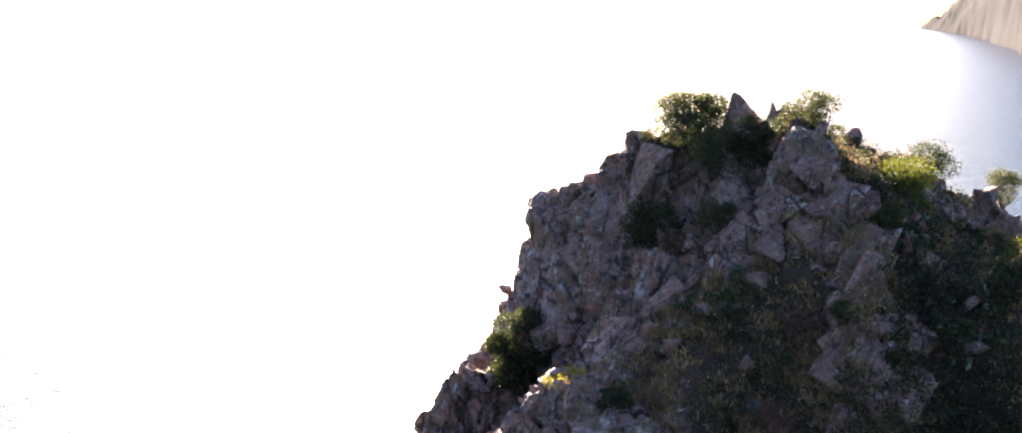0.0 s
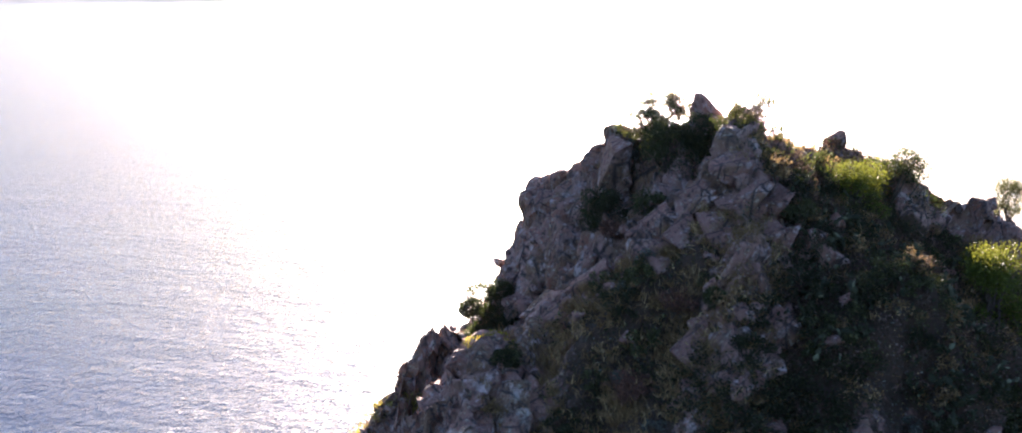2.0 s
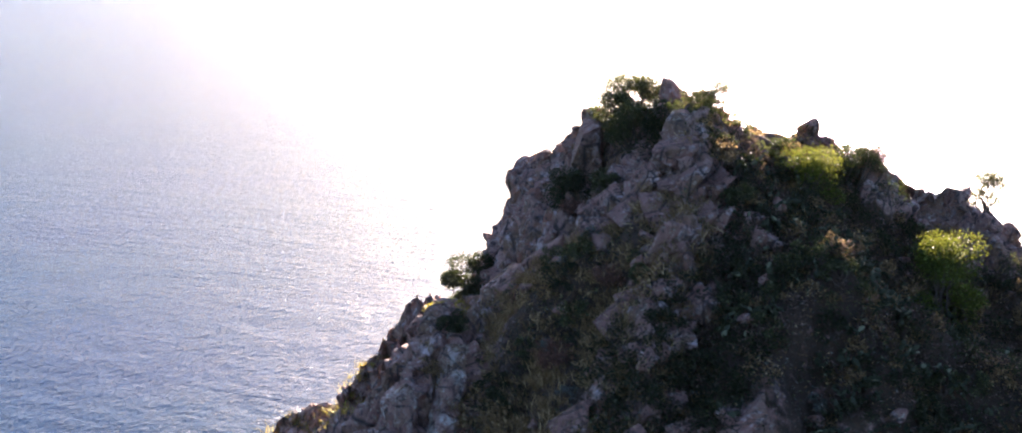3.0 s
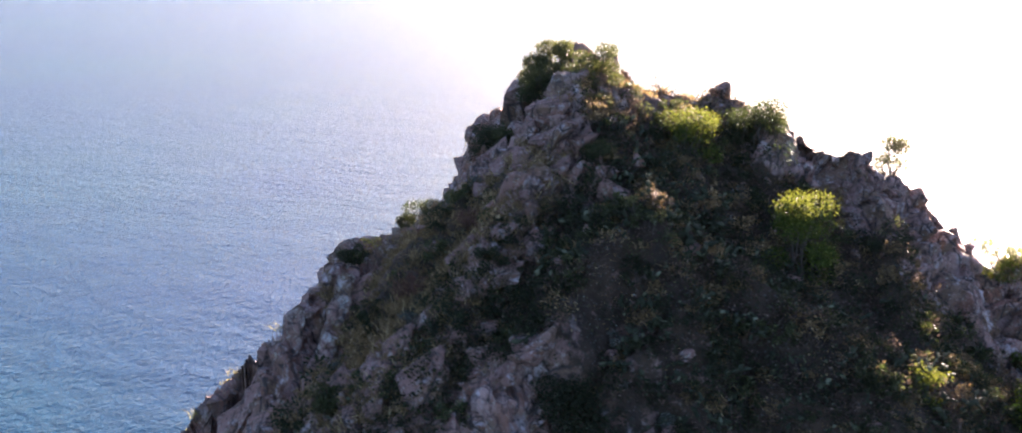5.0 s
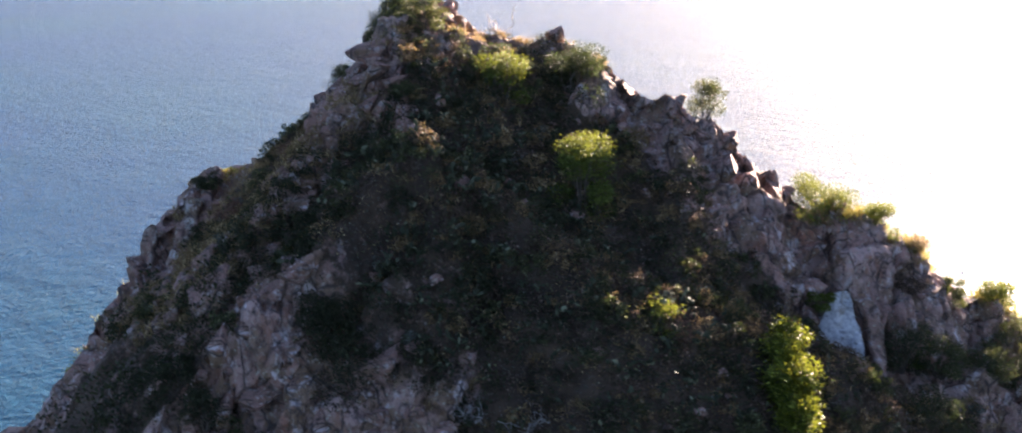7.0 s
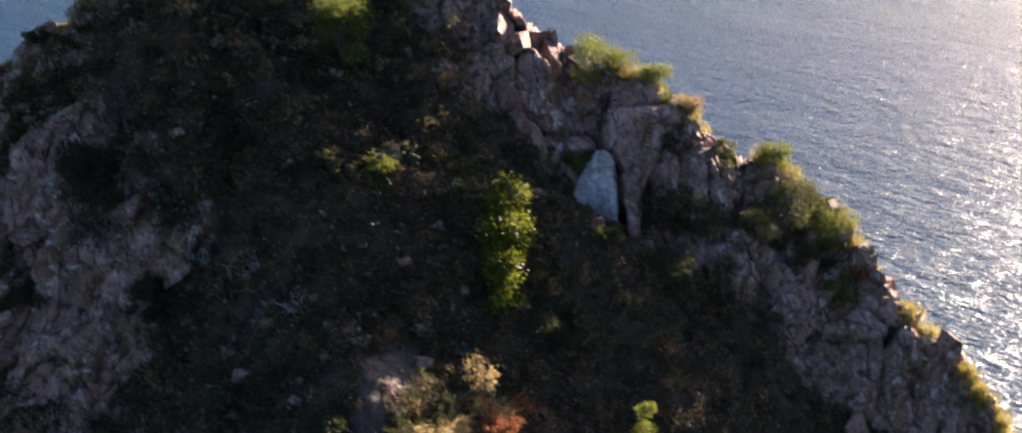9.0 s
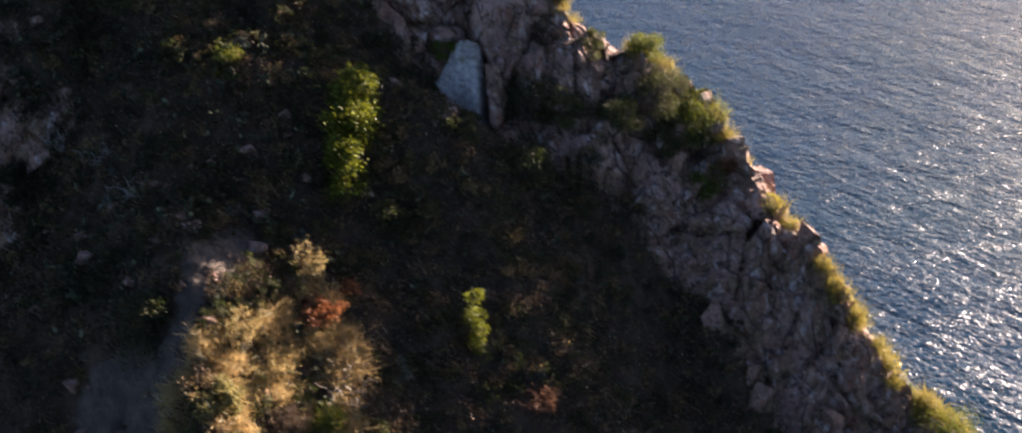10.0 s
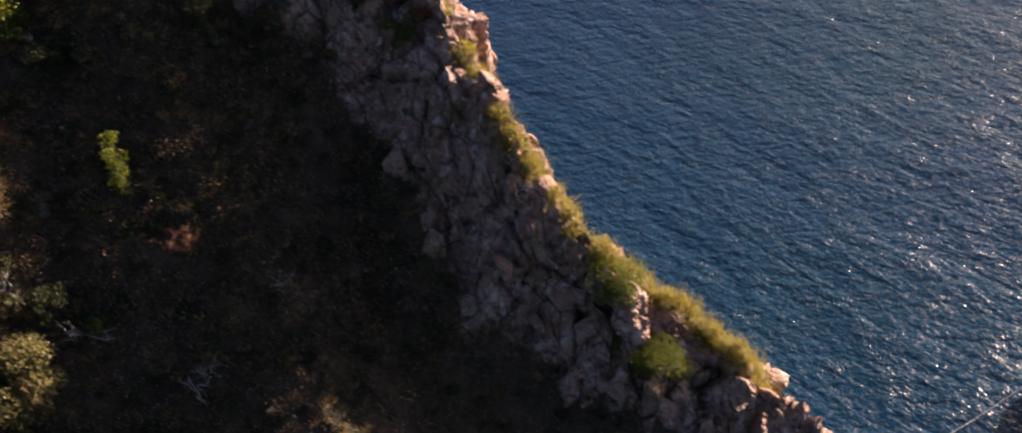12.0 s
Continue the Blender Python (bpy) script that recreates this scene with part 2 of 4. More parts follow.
def fractured(p, seed=0):
    """Broken rock: cells with flat tilted faces, and a groove along every joint."""
    i = np.floor(p).astype(np.int64)
    f1, f2 = np.full(len(p), 9.0), np.full(len(p), 9.0)
    level = np.zeros(len(p))
    for dx in (-1, 0, 1):
        for dy in (-1, 0, 1):
            for dz in (-1, 0, 1):
                c = [i[:, 0] + dx, i[:, 1] + dy, i[:, 2] + dz]
                r = [hash01(*c, seed + k) for k in range(3)]
                q = np.stack([p[:, k] - c[k] - r[k] for k in range(3)], 1)
                d = np.sqrt((q * q).sum(1))
                tilt = sum(q[:, k] * (hash01(*c, seed + 5 + k) - 0.5) for k in range(3)) * 1.1
                lift = hash01(*c, seed + 9) - 0.5 + tilt
                near = d < f1
                f2 = np.where(near, f1, np.minimum(f2, d))
                level = np.where(near, lift, level)
                f1 = np.where(near, d, f1)
    return level - 0.30 * np.exp(-((f2 - f1) / 0.05) ** 2)


def ledges(p, way, size, seed):
    """Tilted beds that weather into steps: each rises slowly, then breaks off."""
    s = p @ np.array(way) / size + cloud(p / (size * 2.2), 3, seed) * 1.6
    bed = np.floor(s)
    rise = s - bed
    thick = hash01(bed, bed * 0, bed * 0, seed + 5)
    return (np.where(rise < 0.86, rise / 0.86, (1 - rise) / 0.14) - 0.5) * (0.5 + thick)


def mesh_from(name, verts, faces, material, smooth=True):
    data = bpy.data.meshes.new(name)
    verts, faces = np.asarray(verts, np.float32), np.asarray(faces, np.int32)
    n = faces.shape[1]
    data.vertices.add(len(verts))
    data.vertices.foreach_set("co", verts.ravel())
    data.loops.add(faces.size)
    data.loops.foreach_set("vertex_index", faces.ravel())
    data.polygons.add(len(faces))
    data.polygons.foreach_set("loop_start", np.arange(0, faces.size, n, dtype=np.int32))
    data.polygons.foreach_set("use_smooth", np.full(len(faces), smooth))
    data.update(calc_edges=True)
    data.materials.append(material)
    return data


def grid_faces(rows, columns):
    k = np.arange(rows * columns).reshape(rows, columns)
    return np.stack([k[:-1, :-1], k[:-1, 1:], k[1:, 1:], k[1:, :-1]], -1).reshape(-1, 4)


# ---- the headland's plan: crest lines as x, y, z, fall on the right-hand side, fall on the left-hand side ----
MAIN_CREST = [
    (0.7, 46.6, 41.0, 3.00, 3.00), (1.5, 47.0, 47.2, 1.76, 2.53), (3.7, 46.9, 47.8, 1.51, 2.58), (4.9, 45.9, 50.5, 1.67, 2.57), (8.9, 44.1, 50.5, 1.09, 2.68),
    (14.4, 48.0, 49.6, 1.09, 2.63), (20.4, 49.1, 47.5, 0.79, 2.57), (22.8, 51.3, 45.6, 1.12, 2.61), (25.4, 53.9, 42.6, 1.16, 2.45), (29.6, 56.1, 40.4, 1.34, 2.64),
    (33.2, 60.9, 36.8, 1.31, 2.96), (39.0, 61.4, 31.8, 0.68, 3.06), (43.6, 61.2, 29.3, 1.34, 2.86), (46.6, 63.0, 24.9, 0.99, 2.66), (47.9, 63.8, 23.4, 1.03, 2.60),
    (49.6, 66.1, 21.4, 0.58, 2.71), (51.6, 66.8, 20.3, 0.55, 2.58), (53.5, 67.4, 19.0, 0.60, 2.42), (57.0, 69.4, 16.7, 0.70, 1.98), (68.0, 75.0, -2.0, 0.90, 1.20),
]
RIB_CREST = [
    (10.4, 44.6, 51.2, 0.88, 0.71), (10.9, 40.2, 50.7, 0.98, 0.85), (11.4, 38.1, 48.1, 0.72, 1.08), (12.0, 32.6, 43.6, 0.57, 0.85), (12.0, 29.9, 41.2, 0.63, 1.18),
    (12.5, 26.5, 34.5, 0.90, 1.20), (13.0, 12.0, 14.0, 1.00, 1.00),
]
WEST_SPUR = [
    (4.8, 44.2, 47.7, 2.01, 0.90), (4.4, 40.7, 43.2, 2.00, 1.07), (1.0, 37.3, 42.9, 2.36, 0.88), (3.2, 34.9, 42.9, 2.42, 0.78), (2.8, 32.3, 41.2, 2.42, 1.09),
    (3.3, 31.0, 38.5, 2.19, 0.99), (3.4, 27.7, 33.2, 1.60, 0.95), (0.0, 18.0, 18.0, 1.20, 0.90),
]
EAST_SPUR = [
    (17.1, 36.6, 47.2, 1.54, 0.35), (17.5, 38.5, 45.4, 1.40, 0.57), (24.0, 40.0, 42.5, 1.17, 0.40), (28.5, 36.6, 37.6, 0.81, 0.44), (33.0, 35.5, 36.2, 0.98, 0.51),
    (38.8, 33.2, 32.4, 1.10, 1.08), (46.0, 35.5, 25.2, 0.80, 0.72), (58.0, 40.0, 7.0, 0.80, 0.70), (72.0, 44.0, -3.0, 0.80, 0.60),
]
LOW_SPUR = [
    (-0.3, 43.4, 41.5, 1.61, 1.39), (-2.3, 42.2, 41.0, 1.82, 1.37), (-3.8, 38.7, 36.7, 1.46, 1.19), (-4.5, 32.0, 33.2, 1.21, 1.20), (-1.6, 29.3, 31.0, 1.22, 1.20),
    (-3.0, 22.0, 22.0, 1.00, 1.00), (-10.0, 10.0, 3.0, 1.00, 1.00),
]
NORTH_SPUR = [
    (0.6, 46.1, 40.6, 2.00, 1.60), (-4.0, 45.7, 36.7, 1.60, 1.30), (-7.5, 44.4, 34.3, 1.40, 1.10), (-9.6, 43.0, 33.5, 1.40, 1.10), (-11.9, 41.6, 31.2, 1.37, 1.20),
    (-17.0, 37.0, 14.0, 1.20, 1.20),
]
CRESTS = (MAIN_CREST, RIB_CREST, WEST_SPUR, EAST_SPUR, LOW_SPUR, NORTH_SPUR)


def tent(px, py, line):
    """The height of a ridge that falls away on both sides of its crest line, and how far a place lies to the left of the crest."""
    height, best_d, left = np.full(px.shape, -1e3), np.full(px.shape, 1e9), np.zeros(px.shape)
    for (ax, ay, az, ar, al), (bx, by, bz, br, bl) in zip(line, line[1:]):
        ux, uy = bx - ax, by - ay
        along = ((px - ax) * ux + (py - ay) * uy) / (ux * ux + uy * uy)
        s = np.clip(along, 0, 1)
        past = np.abs(along - s) * math.hypot(ux, uy)
        qx, qy = px - ax - s * ux, py - ay - s * uy
        d = np.hypot(qx, qy)
        side = (ux * qy - uy * qx) / (np.hypot(ux, uy) * np.maximum(d, 1e-6))  # 1 on the left, -1 on the right
        turned = np.clip(0.5 + 2.5 * side, 0, 1)
        fall = (ar + s * (br - ar)) * (1 - turned) + (al + s * (bl - al)) * turned
        height = np.maximum(height, az + s * (bz - az) - fall * d - 0.6 * past)
        near = d < best_d
        best_d, left = np.where(near, d, best_d), np.where(near, d * side, left)
    return height, left


def rough_height(px, py, k=0.5):
    heights, lefts = zip(*(tent(px, py, line) for line in CRESTS))
    heights = list(heights)
    behind = np.maximum(lefts[0], 0)  # seaward of the main crest
    beyond = np.maximum(-lefts[2], 0)  # seaward of the western spur
    for n in (1, 2, 3):
        heights[n] = heights[n] - 2.2 * behind
    for n in (1, 3):
        heights[n] = heights[n] - 1.8 * beyond * (py < 45)
    heights[3] = heights[3] - 0.55 * np.maximum(py - 48.8, 0) * np.clip((px - 24) / 5, 0, 1)  # the hollow under the ridge
    heights[1] = heights[1] - 0.6 * np.maximum(px - 37, 0)  # the rib's flank ends in the eastern hollow
    top = np.maximum.reduce(heights)
    return top + k * np.log(sum(np.exp((h - top) / k) for h in heights))


def ground_height(px, py):
    """The headland's general shape, with crests that waver."""
    p = np.stack([px, py, np.zeros_like(px)], 1)
    wx = cloud(p / 4.5, 3, 11) * 0.7
    wy = cloud(p / 4.5, 3, 23) * 0.7
    return rough_height(px + wx, py + wy) + cloud(p / 3.0, 3, 31) * 0.5


STEP = 0.12
gx = np.concatenate([np.arange(-80, -13, 1.0), np.arange(-13, 57, STEP), np.arange(57, 120, 1.0)])
gy = np.concatenate([np.arange(-80, -20, 2.0), np.arange(-20, 26, 0.5), np.arange(26, 72, STEP), np.arange(72, 130, 1.0)])
mx, my = np.meshgrid(gx, gy)
mz = ground_height(mx.ravel(), my.ravel()).reshape(mx.shape)
mz = np.maximum(mz, -6.0)
slope_y, slope_x = np.gradient(mz, gy, gx)
normal = np.stack([-slope_x, -slope_y, np.ones_like(mz)], -1).reshape(-1, 3)
normal /= np.linalg.norm(normal, axis=1)[:, None]
flat_place = np.stack([mx, my, mz], -1).reshape(-1, 3)
bare = cloud(flat_place / 5.0, 4, 41)
# soil and scrub lie on the gentler eastern face; crests, the western side and steep ground stay bare
east = np.clip((flat_place[:, 0] - 11.0 - 0.25 * (flat_place[:, 1] - 36)) / 4.0, 0, 1)
gentle = np.clip((normal[:, 2] - 0.47) / 0.13 + bare * 1.6, 0, 1)
ridge_side = -tent(flat_place[:, 0], flat_place[:, 1], MAIN_CREST)[1]
along_ridge = np.clip((flat_place[:, 0] - 21) / 4, 0, 1)
below = np.clip((ridge_side - 4.0 + bare * 5) / 2.0, 0, 1) * along_ridge
gentle = np.clip(gentle + 0.9 * below, 0, 1)
band = np.clip((5.2 - ridge_side + bare * 5) / 1.6, 0, 1) * along_ridge  # bare rock under the descending ridge
crest_band = np.clip((2.9 - ridge_side + bare * 4) / 1.0, 0, 1) * np.clip((flat_place[:, 0] - 15.5) / 2, 0, 1) * (ridge_side > -3)  # bare rock along the crest
gentle = gentle * (1 - np.maximum(band, crest_band))
gully = np.clip((3.3 - np.abs(flat_place[:, 0] - 8.0)) / 1.5, 0, 1) * np.clip((39.5 - flat_place[:, 1]) / 2, 0, 1)  # brown soil between the western spurs
cover = np.clip(gentle * east + 0.34 * gentle * (1 - east) * (bare > -0.02), 0, 1)
scrubby = np.clip((flat_place[:, 0] - 13.2 - bare * 4) / 1.2, 0, 1) * np.clip((30 - flat_place[:, 0]) / 3, 0, 1) * np.clip((46 - flat_place[:, 1]) / 3, 0, 1) * np.clip((flat_place[:, 2] - 36.5 + bare * 6) / 2, 0, 1)
cover = np.maximum(cover, np.clip(scrubby * (0.85 + bare), 0, 1))
cover = np.maximum(cover, np.clip(gully * (0.75 + bare * 2.2), 0, 0.85))
cover = cover * (1 - 0.85 * crest_band)
cover = cover * (1 - 0.9 * np.clip(1.6 * np.exp(-((flat_place[:, 0] - 17.5) / 5.0) ** 2 - ((flat_place[:, 1] - 30.0) / 3.2) ** 2) + bare * 2.0, 0, 1) * (flat_place[:, 1] < 36))  # bare rock at the foot of the eastern face
lane = np.full(len(cover), 9.0)  # trodden pale soil beside the dry shoulder
for ax, ay, bx, by in ((31.8, 38.8, 33.4, 35.6), (33.4, 35.6, 35.4, 33.2), (35.4, 33.2, 35.6, 30.6), (34.4, 34.2, 32.6, 31.4)):
    s = np.clip(((flat_place[:, 0] - ax) * (bx - ax) + (flat_place[:, 1] - ay) * (by - ay)) / ((bx - ax) ** 2 + (by - ay) ** 2), 0, 1)
    lane = np.minimum(lane, np.hypot(flat_place[:, 0] - ax - s * (bx - ax), flat_place[:, 1] - ay - s * (by - ay)))
lane = np.clip(1.6 - lane / 0.7 + bare * 4, 0, 1)
cover = np.maximum(cover, 0.9 * lane)
lean = np.array(Euler((radians(28), radians(-32), radians(20))).to_matrix())
tilted = flat_place @ lean.T * np.array([1.0, 1.5, 0.55])
broken = fractured(tilted / 3.8, 3) * 0.85 + fractured(tilted / 1.75, 17) * 0.66 + fractured(tilted / 0.72, 29) * 0.22 + fractured(tilted / 0.32, 43) * 0.07 - 0.15
columns = fractured(flat_place * np.array([1.0, 1.0, 0.48]) / 2.9, 63) * 1.30 + fractured(flat_place * np.array([1.0, 1.0, 0.5]) / 1.15, 67) * 0.42 + fractured(flat_place * np.array([1.0, 1.0, 0.6]) / 0.42, 69) * 0.12
broken = broken * (1 - 0.8 * band) + columns * 0.8 * band  # upright joints in the ridge's rock
broken = broken + ledges(flat_place, (0.60, -0.42, 0.68), 2.3, 81) * 0.62 + ledges(flat_place, (0.60, -0.42, 0.68), 0.85, 91) * 0.22
strength = (1.0 - 0.80 * cover) * (1 + 0.35 * band)
strength = strength * (1 - 0.7 * np.exp(-((flat_place[:, 0] - 9.8) / 2.8) ** 2 - ((flat_place[:, 1] - 44.6) / 1.6) ** 2))  # the narrow summit is less broken
place = flat_place + normal * (broken * strength + cloud(flat_place / 0.7, 3, 51) * 0.2)[:, None]
ground_mesh = mesh_from("headland", place, grid_faces(len(gy), len(gx)), GROUND)
quads = grid_faces(len(gy), len(gx))
ground_mesh.polygons.foreach_set("use_smooth", cover[quads].mean(1) > 0.4)
ground_mesh.attributes.new("cover", "FLOAT", "POINT").data.foreach_set("value", cover.astype(np.float32))
ground_mesh.attributes.new("lane", "FLOAT", "POINT").data.foreach_set("value", lane.astype(np.float32))
ground = tagged(new("ground", ground_mesh), "rugged mauve-grey rock headland with stony scrub slopes above the sea", "headland", kind="structure")
surface = place[:, 2].reshape(mx.shape)


def ground_at(x, y):
    """Height of the finished ground under a place inside the fine part of its grid."""
    i, j = np.searchsorted(gy, y) - 1, np.searchsorted(gx, x) - 1
    u, v = (x - gx[j]) / (gx[j + 1] - gx[j]), (y - gy[i]) / (gy[i + 1] - gy[i])
    a, b = surface[i, j] * (1 - u) + surface[i, j + 1] * u, surface[i + 1, j] * (1 - u) + surface[i + 1, j + 1] * u
    return float(a * (1 - v) + b * v)


# ---- the sea and the far shores ----
def sea_sheet():
    radii = np.concatenate([[0], np.geomspace(20, 4600, 60)])
    angles = np.linspace(0, 2 * np.pi, 73)
    r, a = np.meshgrid(radii, angles, indexing="ij")
    verts = np.stack([30 + r * np.cos(a), 50 + r * np.sin(a), np.zeros_like(r)], -1).reshape(-1, 3)
    return mesh_from("sea", verts, grid_faces(len(radii), len(angles)), SEA)


tagged(new("water", sea_sheet()), "deep blue wind-ruffled sea glittering under a low sun", "sea", kind="structure")


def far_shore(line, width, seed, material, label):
    """A hill, hazy only through its material's colour, that rises from the sea along a line of (bearing to the left,
    distance, height).
    """
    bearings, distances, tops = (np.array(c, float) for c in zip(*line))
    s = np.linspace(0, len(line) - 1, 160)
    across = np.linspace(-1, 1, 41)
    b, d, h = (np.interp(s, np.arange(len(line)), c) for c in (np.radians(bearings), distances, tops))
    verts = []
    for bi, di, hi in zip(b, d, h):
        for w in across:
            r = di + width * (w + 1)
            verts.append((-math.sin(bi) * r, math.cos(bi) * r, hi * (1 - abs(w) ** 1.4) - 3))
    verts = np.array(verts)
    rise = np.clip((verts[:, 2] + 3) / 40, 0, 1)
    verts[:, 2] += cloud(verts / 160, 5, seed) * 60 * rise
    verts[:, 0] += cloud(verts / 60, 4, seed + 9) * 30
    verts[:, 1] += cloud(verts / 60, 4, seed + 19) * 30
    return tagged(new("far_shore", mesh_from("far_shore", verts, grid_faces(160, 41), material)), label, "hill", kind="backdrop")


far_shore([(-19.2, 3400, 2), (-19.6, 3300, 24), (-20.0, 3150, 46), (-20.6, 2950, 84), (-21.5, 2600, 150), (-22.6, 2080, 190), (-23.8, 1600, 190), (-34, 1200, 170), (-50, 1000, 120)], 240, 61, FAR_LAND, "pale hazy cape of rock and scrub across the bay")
far_shore([(25.5, 2900, 4), (28, 2700, 8), (31, 2400, 12), (40, 2000, 16), (52, 1800, 18), (75, 1700, 16)], 260, 71, FAR_HAZED, "grey hazy wooded coast across the bay")


# ---- builders for plants and rocks ----
def part(name, data, parent, label=""):
    ob = new(name, data)
    ob.parent = parent
    return tagged(ob, label)


def leaf_verts(rng, centres, outward, length, width):
    """One folded, pointed leaf at each centre, turned at random but mostly away from the plant's middle."""
    n = len(centres)
    along = outward * 0.8 + rng.normal(size=(n, 3)) * 0.7
    along /= np.linalg.norm(along, axis=1)[:, None]
    across = np.cross(along, rng.normal(size=(n, 3)))
    across /= np.linalg.norm(across, axis=1)[:, None]
    fold = np.cross(along, across)
    size = rng.uniform(0.65, 1.3, n)[:, None]
    a = centres
    b = centres + (along * 0.45 * length + across * 0.5 * width + fold * 0.12 * width) * size
    c = centres + along * length * size
    d = centres + (along * 0.45 * length - across * 0.5 * width + fold * 0.12 * width) * size
    verts = np.stack([a, b, c, d], 1).reshape(-1, 3)
    return verts, np.arange(4 * n).reshape(n, 4)


def twig_mesh(name, rng, paths, material, sides=5, rooted=False):
    """Tapered round branches along paths of (place, radius)."""
    verts, faces = [], []
    for path in paths:
        first = len(verts)
        if first and rooted:
            faces.append((0, 1, first + 1, first))
        for k, (p, r) in enumerate(path):
            ahead = Vector(path[min(k + 1, len(path) - 1)][0]) - Vector(path[max(k - 1, 0)][0])
            turn = ahead.to_track_quat("Z", "Y")
            for s in range(sides):
                a = 2 * math.pi * s / sides
                verts.append(Vector(p) + turn @ Vector((math.cos(a) * r, math.sin(a) * r, 0)))
        for k in range(len(path) - 1):
            for s in range(sides):
                q = first + k * sides
                faces.append((q + s, q + (s + 1) % sides, q + sides + (s + 1) % sides, q + sides + s))
    return mesh_from(name, [tuple(v) for v in verts], faces, material)


def branch_path(rng, start, end, r0, r1, bend, steps=5):
    start, end = np.array(start, float), np.array(end, float)
    out = []
    for k in range(steps):
        s = k / (steps - 1)
        p = start + (end - start) * s + rng.normal(size=3) * bend * math.sin(math.pi * s)
        out.append((tuple(p), r0 + (r1 - r0) * s))
    return out


def make_shrub(name, seed, width, height, leaves, leaf, material, clumps=14, trunk=0.12, airy=0.0, woody=True):
    """A shrub or small tree: forked woody stems that end in uneven clumps of leaves."""
    rng = np.random.default_rng(seed)
    centres, sizes, stems = [], [], []
    for k in range(clumps):
        a = 2 * math.pi * (k * 0.618 + rng.uniform(-0.1, 0.1))
        up = rng.uniform(0.04, 1.0) ** 0.85
        reach = math.sqrt(max(0.05, 1 - (up * 0.95 - 0.15) ** 2)) * rng.uniform(0.35, 0.85)
        c = np.array([math.cos(a) * reach * width * 0.5, math.sin(a) * reach * width * 0.5, up * height * 0.85])
        centres.append(c)
        sizes.append(min(width, height) * rng.uniform(0.16, 0.30))
        foot = np.array([rng.normal() * trunk * 0.6, rng.normal() * trunk * 0.6, -0.3])
        stems.append(branch_path(rng, foot, c, trunk * 0.35, trunk * 0.08, 0.06 * height))
    pick = rng.integers(0, clumps, leaves)
    way = rng.normal(size=(leaves, 3))
    way /= np.linalg.norm(way, axis=1)[:, None]
    depth = rng.uniform(0.35 - 0.3 * airy, 1.0, leaves) ** (0.6 + airy)
    spread = np.array(sizes)[pick] * depth * rng.uniform(0.85, 1.25, leaves)
    places = np.array(centres)[pick] + way * spread[:, None] * np.array([1.15, 1.15, 0.85])
    places[:, 2] = np.maximum(places[:, 2], 0.02)
    verts, faces = leaf_verts(rng, places, way, leaf, leaf * 0.55)
    if not woody:
        return new(name, mesh_from(name, verts, faces, material, False))
    root = new(name)
    part("trunk", twig_mesh(name + "_trunk", rng, stems, BARK, 5, True), root, "grey-brown forked woody trunk")
    part("foliage", mesh_from(name + "_foliage", verts, faces, material, False), root)
    return root


def make_spray(name, seed, width, height, leaves, leaf, material, stems=46):
    """A wiry bush: many thin stems that fan out of one foot, each with short leaves along its upper part."""
    rng = np.random.default_rng(seed)
    paths, places, ways = [], [], []
    for k in range(stems):
        a, lean = rng.uniform(0, 2 * math.pi), rng.uniform(0, 1) ** 0.7
        foot = np.array([rng.normal() * width * 0.10, rng.normal() * width * 0.10, -0.15])
        tall = height * rng.uniform(0.6, 1.05) * (1 - 0.35 * lean)
        tip = np.array([math.cos(a) * lean * width * 0.55, math.sin(a) * lean * width * 0.55, tall])
        path = branch_path(rng, foot, tip, 0.016, 0.005, 0.05 * height, 5)
        paths.append(path)
        line = np.array([p for p, _ in path])
        for s in rng.uniform(0.30, 1.02, leaves // stems):
            i = min(int(s * 4), 3)
            places.append(line[i] + (line[i + 1] - line[i]) * (s * 4 - i) + rng.normal(size=3) * 0.035 * width)
            ways.append((tip - foot) / np.linalg.norm(tip - foot) + rng.normal(size=3) * 0.35)
    verts, faces = leaf_verts(rng, np.array(places), np.array(ways), leaf * 1.5, leaf * 0.42)
    root = new(name)
    part("brushwood", twig_mesh(name + "_brushwood", rng, paths, BARK, 4, True), root, "thin wiry brown stems")
    part("foliage", mesh_from(name + "_foliage", verts, faces, material, False), root)
    return root


def make_cushion(name, seed, width, height, leaves, leaf, material):
    """A low dense cushion of short upright sprigs."""
    rng = np.random.default_rng(seed)
    a, r = rng.uniform(0, 2 * math.pi, leaves), np.sqrt(rng.uniform(0, 1, leaves))
    bumps = 0.75 + 0.25 * np.sin(a * 3 + seed) * np.cos(r * 7 + seed)
    top = height * np.sqrt(np.maximum(0, 1 - r ** 2)) * bumps
    places = np.stack([np.cos(a) * r * width / 2, np.sin(a) * r * width / 2, top * rng.uniform(0.4, 1, leaves) ** 0.4], 1)
    way = np.stack([np.cos(a) * r, np.sin(a) * r, np.full(leaves, 0.9)], 1)
    verts, faces = leaf_verts(rng, places, way, leaf, leaf * 0.4)
    return new(name, mesh_from(name, verts, faces, material, False))


